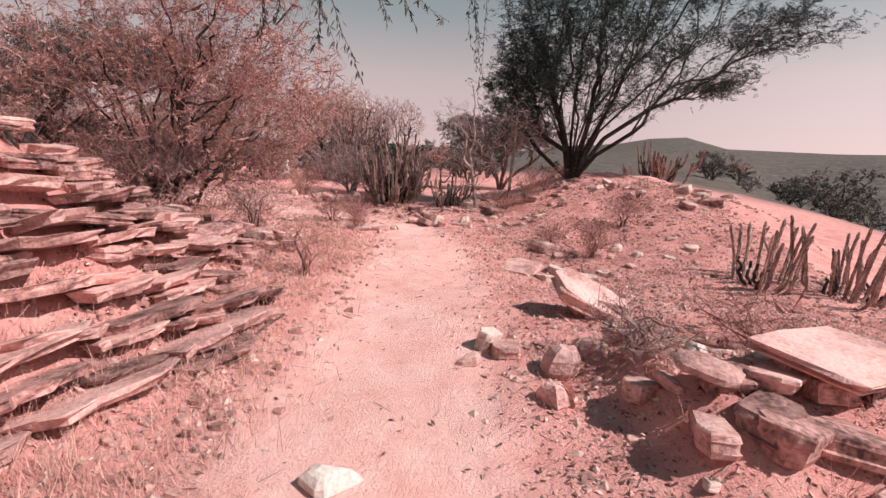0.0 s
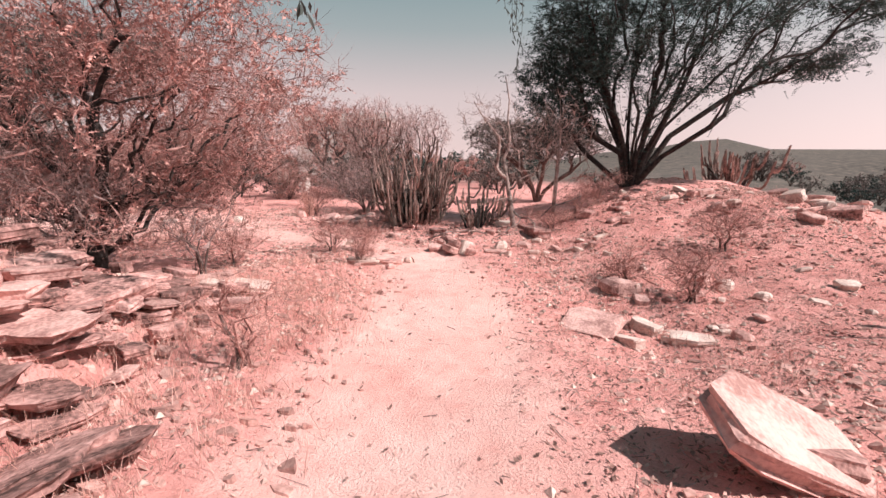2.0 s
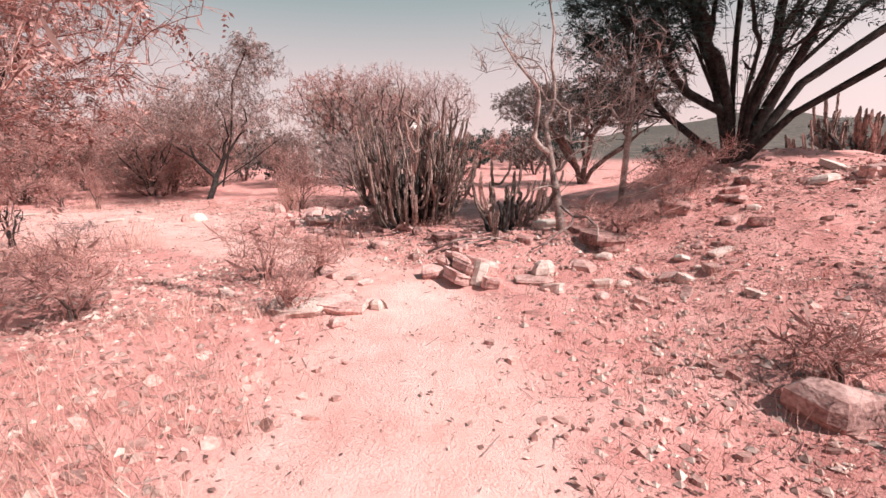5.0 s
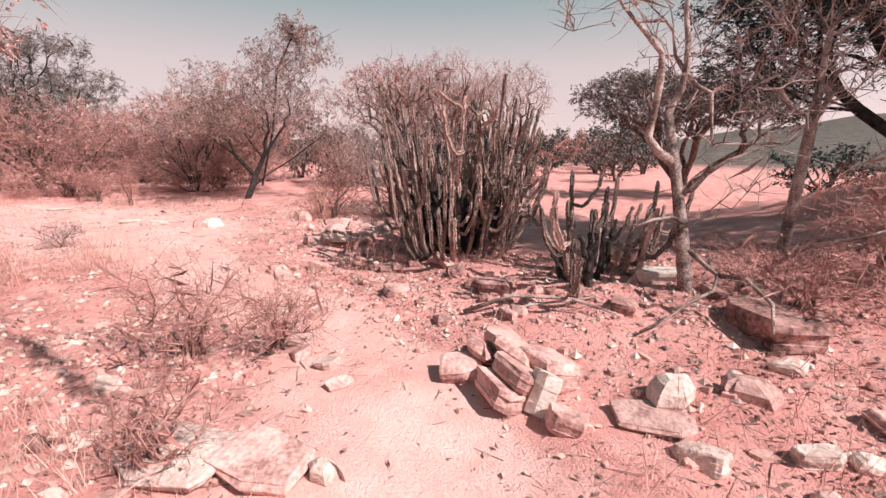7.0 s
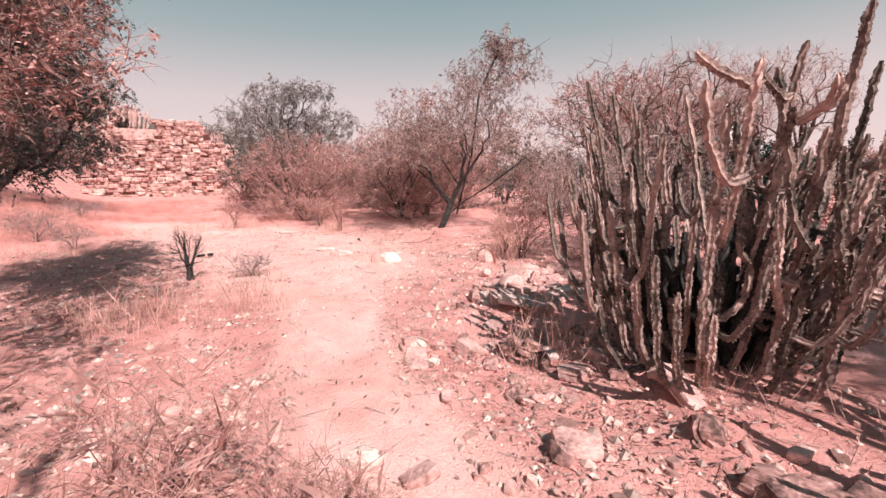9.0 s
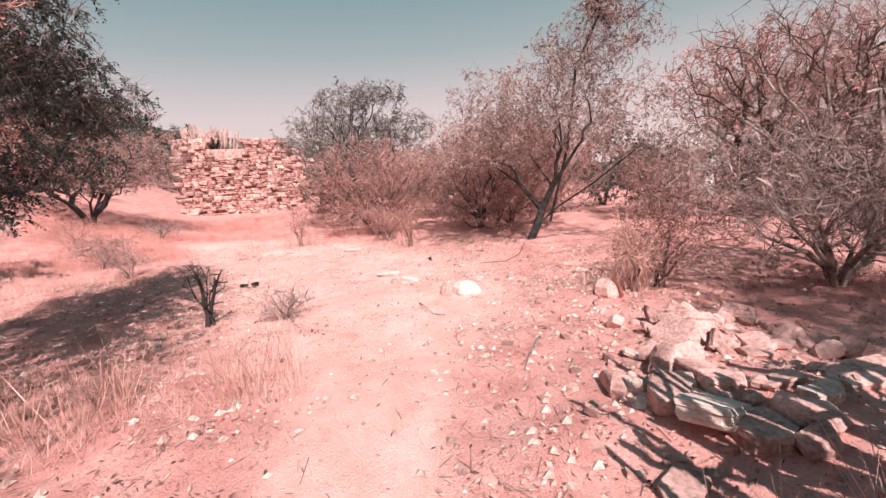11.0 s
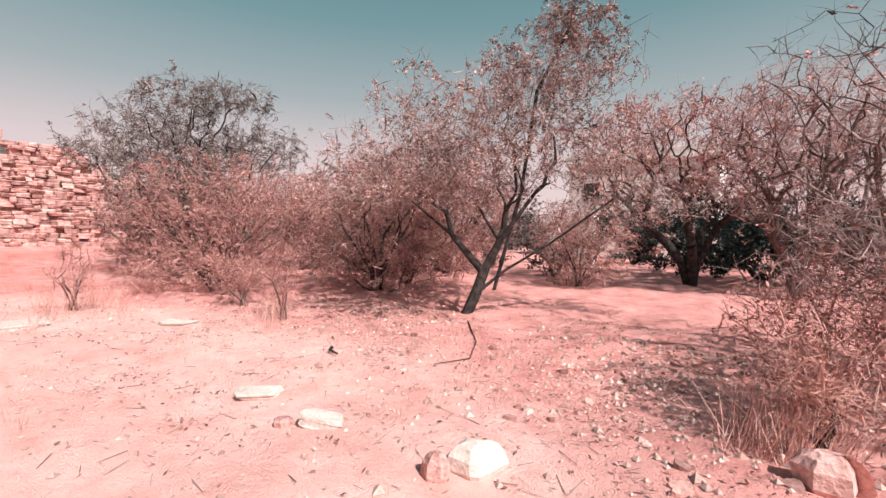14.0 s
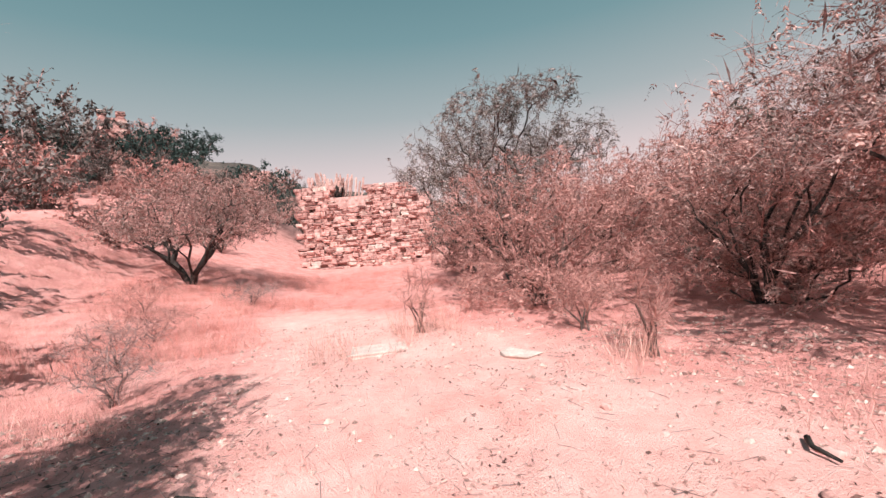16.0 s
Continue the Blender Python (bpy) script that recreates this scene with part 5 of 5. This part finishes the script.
def far_bushes():
    """Scrub on the slopes around: three bushes, set out again and again."""
    rng = np.random.default_rng(8)
    kinds = []
    for i, (mt, lf) in enumerate(((TWIG_RED, LEAF_DRY), (TWIG_GREY, LEAF_GREY), (BARK_DARK, LEAF_DARK))):
        kinds.append(tree("scrub_bush", 0, 40 + i * 4, ("reddish dry scrub bush on open ground", "grey scrub bush on open ground", "dark green scrub bush on open ground")[i], "bush",
                          limbs_fan(rng, 6, 1.6, 1.3), [((0, 0, 1.6), (2.1, 2.0, 1.4), 0.2, 1.0)], 80, 200 + i, BARK_BROWN, mt, lf, 2000, (0.14, 0.036), 0.2, 0.01, 0.07, group="scrub", shoots=3, sides=4, shoot_len=1.6))
    spots = []
    for i in range(34):
        spots.append((rng.uniform(-34, 10), rng.uniform(29, 60), rng.uniform(0.8, 1.5)))
    for i in range(34):
        a = rng.uniform(150, 235)
        d = rng.uniform(34, 95)
        spots.append((-8 + d * math.cos(radians(a)), 12 + d * math.sin(radians(a)), rng.uniform(0.9, 1.9)))
    for i in range(60):
        a, d = rng.uniform(187, 222), rng.uniform(24, 62)
        spots.append((-7 + d * math.cos(radians(a)), 13 + d * math.sin(radians(a)), rng.uniform(0.5, 1.3)))
    for i in range(46):
        a = rng.uniform(-5, 62)
        d = rng.uniform(62, 190)
        spots.append((4 + d * math.cos(radians(a)), 6 + d * math.sin(radians(a)), rng.uniform(1.0, 2.6)))
    for x, y, s in ((-21, 24, 1.0), (-18, 26, 1.1), (-11, 26, 0.9), (-14.5, 28, 1.2), (1, 31, 1.0), (-28, 20, 1.1), (-11.8, 6.6, 1.0), (-14, 8.2, 1.0), (-7.3, 5.5, 0.9), (-18, 6.0, 0.9), (-22, 5.0, 1.1), (-43, -2, 2.4), (-40, -7, 2.2), (-47, 3, 2.0), (-38, 5, 1.2), (-31, 2, 1.2), (-27, 6.5, 1.0), (5.6, 22.5, 0.7), (-2.2, 21.5, 0.6)):
        spots.append((x, y, s))
    for i, (x, y, s) in enumerate(spots):
        k = kinds[int(rng.choice([0, 1, 2], p=[0.1, 0.5, 0.4] if x < -29 or x > -5 else [0.45, 0.35, 0.2]))]
        m = pose(x, y, hz(x, y) - 0.05, 0, 0, rng.uniform(0, 360)) @ Matrix.Diagonal((s, s, s * rng.uniform(0.8, 1.1), 1))
        copy_thing(k, m)


far_bushes()


# ---- ruins ----
def ruin(name, x, y, rz, length, tall, thick, seed, label, batter=0.18, ragged=0.6):
    """A drystone wall: courses of single stones over a rubble core."""
    rng = np.random.default_rng(seed)
    root = tagged(new(name), label, "ruin")
    z0 = hz(x, y) - 0.3
    root.matrix_world = pose(x, y, z0, 0, 0, rz)
    bm = bmesh.new()
    bmesh.ops.create_cube(bm, size=1)
    for v in bm.verts:
        up = v.co.z > 0
        v.co = Vector((v.co.x * (length - (0.9 if up else 0.1)), v.co.y * (thick - 0.35 - (2 * batter * tall * 0.5 if up else 0)), tall * 0.9 if up else 0))
    part("core", bm, ROCK, root)
    zc = 0
    while zc < tall:
        hc = rng.uniform(0.15, 0.27)
        xx = -length / 2 + rng.uniform(-0.3, 0.2)
        cut = rng.uniform(0, ragged) if zc > tall * 0.6 else 0
        while xx < length / 2 - cut:
            w = rng.uniform(0.22, 0.66)
            if zc > tall * 0.75 and wave(np.array(xx + x), np.array(seed), 1.1, 0.0) < -0.1:
                xx += w
                continue
            if rng.uniform() > 0.05:
                for side in ((-1,) if tall > 5 else (-1, 1)):
                    ob = new("wall_stone", stone_data(int(rng.integers(0, 9)), True, (ROCK, PALE, SLATE)[int(rng.choice([0, 1, 2], p=[0.86, 0.1, 0.04]))]))
                    yy = side * (thick / 2 - batter * zc * 0.5 - 0.1)
                    ob.parent = root
                    ob.matrix_basis = pose(xx + w / 2, yy, zc + hc / 2, rng.uniform(-3, 3), rng.uniform(-3, 3), rng.uniform(-8, 8)) @ Matrix.Diagonal((w * 0.54, 0.3 + rng.uniform(-0.12, 0.1), hc * rng.uniform(0.4, 0.54), 1))
            xx += w
        zc += hc
    return root


wall = ruin("ruined_wall", -34.0, 17.2, 86, 8.2, 5.0, 1.6, 61, "ruined drystone wall with holes and cactus on top")
ruin("ruined_tower", -58.0, -4.0, 20, 3.0, 4.6, 2.4, 62, "broken stone tower stump on the hillside")
ruin("ruined_tower", -62.0, 8.5, 80, 3.0, 3.4, 2.0, 63, "broken stone tower stump on the hillside")
euphorbia("cactus_clump", -35.5, 15.4, "row of pale cactus stems growing on top of the ruined wall", 50, 1.9, 1.9, 64, 0.07, z=hz(-34, 17.2) + 4.3, spiny=False, skin=CACTUS_BLEACHED, share=0.8, first=(0.5, 1.0))


def house():
    """A small whitewashed building far behind the trees."""
    root = tagged(new("white_house"), "small whitewashed flat-roofed building behind the trees", "house")
    x, y = -11.5, 40.0
    root.location = (x, y, hz(x, y))
    for nm, c, s, mt in (("wall", (0, 0, 2.6), (7.5, 4.0, 5.2), PLASTER), ("roof", (0, 0, 5.3), (7.9, 4.4, 0.2), PLASTER), ("parapet", (0, -2.05, 5.6), (7.9, 0.2, 0.4), PLASTER),
                         ("door", (0.6, -2.02, 1.05), (0.9, 0.08, 2.1), BARK_DARK), ("window", (-2.4, -2.02, 3.7), (0.9, 0.08, 1.0), BARK_DARK), ("window", (2.6, -2.02, 3.7), (0.9, 0.08, 1.0), BARK_DARK)):
        bm = bmesh.new()
        bmesh.ops.create_cube(bm, size=1)
        bmesh.ops.scale(bm, vec=s, verts=bm.verts)
        bmesh.ops.bevel(bm, geom=bm.edges[:], offset=0.02, segments=1, affect='EDGES')
        bmesh.ops.translate(bm, vec=c, verts=bm.verts)
        part(nm, bm, mt, root)


house()


def pillars():
    for i, (x, y, w, h_) in enumerate(((-11.6, 30.6, 0.55, 1.9), (-13.2, 31.0, 0.5, 1.7))):
        root = tagged(new("gate_pillar"), "short whitewashed masonry pillar among the bushes", "pillar", "pillars among the bushes")
        root.location = (x, y, hz(x, y) - 0.1)
        for nm, z0, z1, ww in (("shaft", 0, h_, w), ("cap", h_, h_ + 0.18, w * 1.35)):
            bm = bmesh.new()
            bmesh.ops.create_cube(bm, size=1)
            bmesh.ops.scale(bm, vec=(ww, ww, z1 - z0), verts=bm.verts)
            bmesh.ops.bevel(bm, geom=bm.edges[:], offset=0.03, segments=2, affect='EDGES')
            bmesh.ops.translate(bm, vec=(0, 0, (z0 + z1) / 2), verts=bm.verts)
            part(nm, bm, PLASTER, root)


pillars()


# ---- sticks on the ground ----
def stick(pts, r, mat, label, name="stick"):
    x, y = pts[0][:2]
    ob = tagged(new(name), label, "branch")
    ob.location = (x, y, hz(x, y))
    q = np.array([(a - x, b - y, hz(a, b) - hz(x, y) + c) for a, b, c in pts])
    v, f = tube(q, np.linspace(r, r * 0.5, len(q)), 6)
    mesh_object("wood", v.tolist(), f, mat, ob, True)


stick([(-6.95, 14.49, 0.03), (-6.8, 14.47, 0.05), (-6.66, 14.46, 0.04), (-6.55, 14.44, 0.02), (-6.4, 14.51, 0.02)], 0.009, BARK_PALE, "curved weathered stick lying in the clearing")
# dark tube added as the curved dark edge of the pale stone
stick([(-9.62, 16.28, 0.03), (-9.52, 16.17, 0.045), (-9.36, 16.15, 0.03)], 0.02, DEADWOOD, "dark curved edge added along the pale stone in the clearing")
stick([(-10.2, 13.15, 0.04), (-10.05, 13.05, 0.06), (-9.95, 13.08, 0.05)], 0.035, DEADWOOD, "short black bent piece of dead wood")
stick([(-10.25, 12.9, 0.03), (-10.15, 12.98, 0.05), (-10.05, 12.98, 0.06)], 0.03, DEADWOOD, "short black bent piece of dead wood")
stick([(-10.75, 12.55, 0.03), (-10.65, 12.75, 0.04)], 0.015, DEADWOOD, "thin black splinter of wood")
stick([(-9.1, 18.3, 0.02), (-8.5, 17.6, 0.03), (-8.2, 17.0, 0.02), (-8.3, 16.5, 0.02)], 0.009, BARK_DARK, "long thin bare branch on the earth")
stick([(-1.15, 4.6, 0.02), (-1.2, 4.2, 0.05), (-1.12, 3.8, 0.03), (-1.3, 3.4, 0.02)], 0.012, BARK_BROWN, "thin dry twig on the earth")
stick([(-0.9, 12.2, 0.03), (-0.5, 12.35, 0.1), (0.0, 12.3, 0.12), (0.35, 12.15, 0.06)], 0.02, BARK_PALE, "bleached fallen branch under the cactus")
stick([(-0.7, 12.1, 0.03), (-0.3, 12.2, 0.08), (0.2, 12.35, 0.1)], 0.016, BARK_PALE, "bleached fallen branch under the cactus")
stick([(-5.0, 14.6, 0.02), (-4.8, 14.3, 0.03), (-4.65, 14.1, 0.02)], 0.014, BARK_PALE, "pale thin stick on the earth")


# ---- grass, litter and gravel ----
def blades(p, rng):
    n, per = len(p), 7
    base = np.repeat(p, per, 0) + np.column_stack([rng.normal(size=(n * per, 2)) * 0.05, np.zeros(n * per)])
    m = len(base)
    d = rng.normal(size=(m, 3)) * 0.38
    d[:, 2] = 1
    h_ = rng.uniform(0.06, 0.24, (m, 1))
    s = rng.normal(size=(m, 3))
    s[:, 2] = 0
    s /= np.linalg.norm(s, axis=1, keepdims=True)
    w = 0.0017
    tip = base + d * h_
    mid_ = base + (tip - base) * 0.55 + rng.normal(size=(m, 3)) * 0.001
    v = np.stack([base - s * w, base + s * w, mid_ + s * w * 0.7, tip], 1).reshape(-1, 3)
    return v, np.arange(4 * m).reshape(m, 4)


def tall_blades(p, rng):
    v, f = blades(p, rng)
    b = v.reshape(-1, 4, 3)
    b[:, 2:] = b[:, 2:] + (b[:, 2:] - b[:, :2].mean(1, keepdims=True)) * np.array([1.1, 1.1, 1.4])
    return b.reshape(-1, 3), f


def flakes(p, rng):
    n = len(p)
    c = p + np.column_stack([np.zeros((n, 2)), rng.uniform(0.004, 0.022, n)])
    a = rng.uniform(0, 2 * np.pi, n)
    L = rng.uniform(0.006, 0.026, (n, 1))
    W = L * rng.uniform(0.15, 0.55, (n, 1))
    t = np.column_stack([np.cos(a), np.sin(a), rng.normal(size=n) * 0.35])
    s = np.column_stack([-np.sin(a), np.cos(a), rng.normal(size=n) * 0.45])
    v = np.stack([c - t * L, c + s * W, c + t * L, c - s * W], 1).reshape(-1, 3)
    return v, np.arange(4 * n).reshape(n, 4)


def pebbles(p, rng):
    n = len(p)
    r = rng.uniform(0.008, 0.042, (n, 1, 1)) * rng.uniform(0.5, 1.2, (n, 1, 1))
    o = np.array([(1, 0, 0), (0, 1, 0), (-1, 0, 0), (0, -1, 0), (0, 0, 0.7), (0, 0, -0.6)], float)
    v = (p[:, None] + o[None] * r * rng.uniform(0.6, 1.3, (n, 6, 1)) + np.array([0, 0, 0.004])).reshape(-1, 3)
    f = np.array([(0, 1, 4), (1, 2, 4), (2, 3, 4), (3, 0, 4), (1, 0, 5), (2, 1, 5), (3, 2, 5), (0, 3, 5)])
    return v, (np.arange(n)[:, None, None] * 6 + f[None]).reshape(-1, 3)


def chips(p, rng):
    """Flat broken chips of stone, six-sided and uneven."""
    n = len(p)
    a = np.arange(6) * np.pi / 3 + rng.uniform(-0.35, 0.35, (n, 6)) + rng.uniform(0, 6, (n, 1))
    r = rng.uniform(0.02, 0.08, (n, 1)) * rng.uniform(0.4, 1.1, (n, 1)) * rng.uniform(0.6, 1.15, (n, 6))
    q = rng.uniform(0.5, 1, (n, 1))
    tilt = rng.normal(size=(n, 2)) * 0.22
    x_, y_ = np.cos(a) * r, np.sin(a) * r * q
    th = rng.uniform(0.008, 0.03, (n, 1))
    zt = x_ * tilt[:, :1] + y_ * tilt[:, 1:]
    lo = np.stack([p[:, None, 0] + x_, p[:, None, 1] + y_, p[:, None, 2] + zt - 0.015], -1)
    hi = np.stack([p[:, None, 0] + x_ * 0.88, p[:, None, 1] + y_ * 0.88, p[:, None, 2] + zt + th], -1)
    v = np.concatenate([lo, hi], 1).reshape(-1, 3)
    i = np.arange(6)
    side = np.stack([i, (i + 1) % 6, (i + 1) % 6 + 6, i + 6], -1)
    tops = np.array([(6, 7, 8, 9), (6, 9, 10, 11)])
    f = np.concatenate([side, tops])
    return v, (np.arange(n)[:, None, None] * 12 + f[None]).reshape(-1, 4)


def off_path(x, y):
    return (1 - trodden(x, y)) * np.clip(0.55 + 0.8 * wave(x, y, 1.3, 0.7), 0, 1)


def patchy(x, y):
    return (1 - trodden(x, y)) * np.clip(0.1 + 1.5 * wave(x, y, 0.9, 3.3), 0, 1)


def litter_keep(x, y):
    right = sstep(0.3, 1.6, x - 0.0 * y) * (y < 14)
    return np.clip(0.05 + (1 - trodden(x, y)) * np.clip(0.35 + 0.55 * right + 0.5 * wave(x, y, 1.9, 1.7), 0, 1), 0, 1)


field("dry_grass", 5200, 301, (-4, 1, 6.5, 13.5), blades, STRAW, "short dry straw-coloured grass", "grass", patchy)
field("dry_grass", 3600, 302, (-13, 9.5, -1, 18), blades, STRAW, "short dry straw-coloured grass", "grass", patchy)
field("dry_grass", 17000, 303, (-30, 8, -15.0, 18), blades, RED_STRAW, "dry reddish grass beyond the clearing", "grass", lambda x, y: (1 - trodden(x, y)) * np.clip(0.35 + vnoise(x, y, 0.5), 0, 1))
for i, (gx, gy, gr, gn) in enumerate(((-5.95, 11.2, 0.4, 40), (-5.9, 12.4, 0.3, 22), (-5.5, 16.5, 0.3, 45), (-14.4, 15.1, 0.5, 50), (-11.5, 16.7, 0.3, 25), (-2.4, 13.6, 0.4, 30), (-13.9, 13.6, 0.4, 22))):
    field("grass_tuft", gn, 320 + i, (gx - gr, gy - gr, gx + gr, gy + gr), tall_blades, STRAW, "tuft of tall bleached dry grass", "grass")
field("leaf_litter", 110000, 311, (-4, 1, 6.5, 14), flakes, LITTER, "fallen dry leaves and bark scraps", "leaf litter", litter_keep)
field("leaf_litter", 60000, 312, (-13, 9.5, -1, 20), flakes, LITTER, "fallen dry leaves and bark scraps", "leaf litter", litter_keep)
field("gravel", 15000, 313, (-4, 1, 6.5, 14), pebbles, GRAVEL, "loose gravel and stone chips", "gravel", off_path)
field("gravel", 12000, 314, (-13, 9.5, -1, 19), pebbles, GRAVEL, "loose gravel and stone chips", "gravel", off_path)
field("stone_chips", 1100, 318, (-2.8, 1, -0.5, 9.5), chips, CHIP, "flat broken stone chips strewn on the earth", "stone chips", lambda x, y: (1 - trodden(x, y)) * 0.9)
field("stone_chips", 5200, 315, (-4, 1, 6.8, 14.5), chips, CHIP, "flat broken stone chips strewn on the earth", "stone chips", lambda x, y: off_path(x, y) * 0.8)
field("stone_chips", 3600, 316, (-13, 9.5, -1, 19), chips, CHIP, "flat broken stone chips strewn on the earth", "stone chips", lambda x, y: off_path(x, y) * sstep(-12, -3, x + 0.0 * y))
field("stone_chips", 2600, 317, (2.2, 9.5, 8.5, 17), chips, CHIP, "flat broken stone chips strewn on the mound", "stone chips", lambda x, y: np.clip(0.4 + vnoise(x, y, 0.7), 0, 1))


def sticks(p, rng):
    n = len(p)
    a = rng.uniform(0, 2 * np.pi, n)
    L = rng.uniform(0.04, 0.22, (n, 1))
    d = np.column_stack([np.cos(a), np.sin(a), rng.normal(size=n) * 0.08])
    p = p + np.array([0, 0, 0.008])
    r = rng.uniform(0.0012, 0.004, n)
    return prisms(p - d * L / 2, p + d * L / 2, r, r * 0.6, 3)


field("fallen_twigs", 3600, 331, (-3, 1, 6.5, 14), sticks, TWIG_GREY, "small dry twigs fallen on the earth", "twigs", lambda x, y: np.clip(1.05 - trodden(x, y), 0, 1))
field("fallen_twigs", 3200, 332, (-13, 9.5, -1, 19), sticks, TWIG_GREY, "small dry twigs fallen on the earth", "twigs", lambda x, y: np.clip(1.1 - trodden(x, y), 0, 1))
field("dry_grass", 4200, 333, (-2.8, 1, -0.4, 10), blades, STRAW, "short dry straw-coloured grass", "grass", off_path)
field("leaf_litter", 26000, 341, (-17, 11.5, -5, 18.5), flakes, LITTER, "fallen dry leaves and bark scraps", "leaf litter", lambda x, y: np.clip(0.25 + 0.9 * vnoise(x, y, 1.2), 0.04, 0.8))
field("gravel", 3000, 342, (-17, 11.5, -5, 18.5), pebbles, GRAVEL, "loose gravel and stone chips", "gravel", lambda x, y: np.clip(0.3 + 0.8 * vnoise(x, y, 0.9), 0.05, 0.8))
field("fallen_twigs", 1500, 343, (-16, 11.5, -5, 19.5), sticks, TWIG_GREY, "small dry twigs fallen on the earth", "twigs", lambda x, y: np.clip(0.4 + 0.8 * vnoise(x, y, 0.8), 0.1, 1))
field("dry_grass", 5000, 344, (-26, 3, -12, 12), blades, STRAW, "short dry straw-coloured grass", "grass", lambda x, y: np.clip(0.4 + vnoise(x, y, 0.6), 0, 1))
field("dry_grass", 900, 345, (-16, 13, -9, 17.5), blades, RED_STRAW, "sparse dry reddish grass in the clearing", "grass", lambda x, y: np.clip(vnoise(x, y, 0.9) - 0.15, 0, 1))
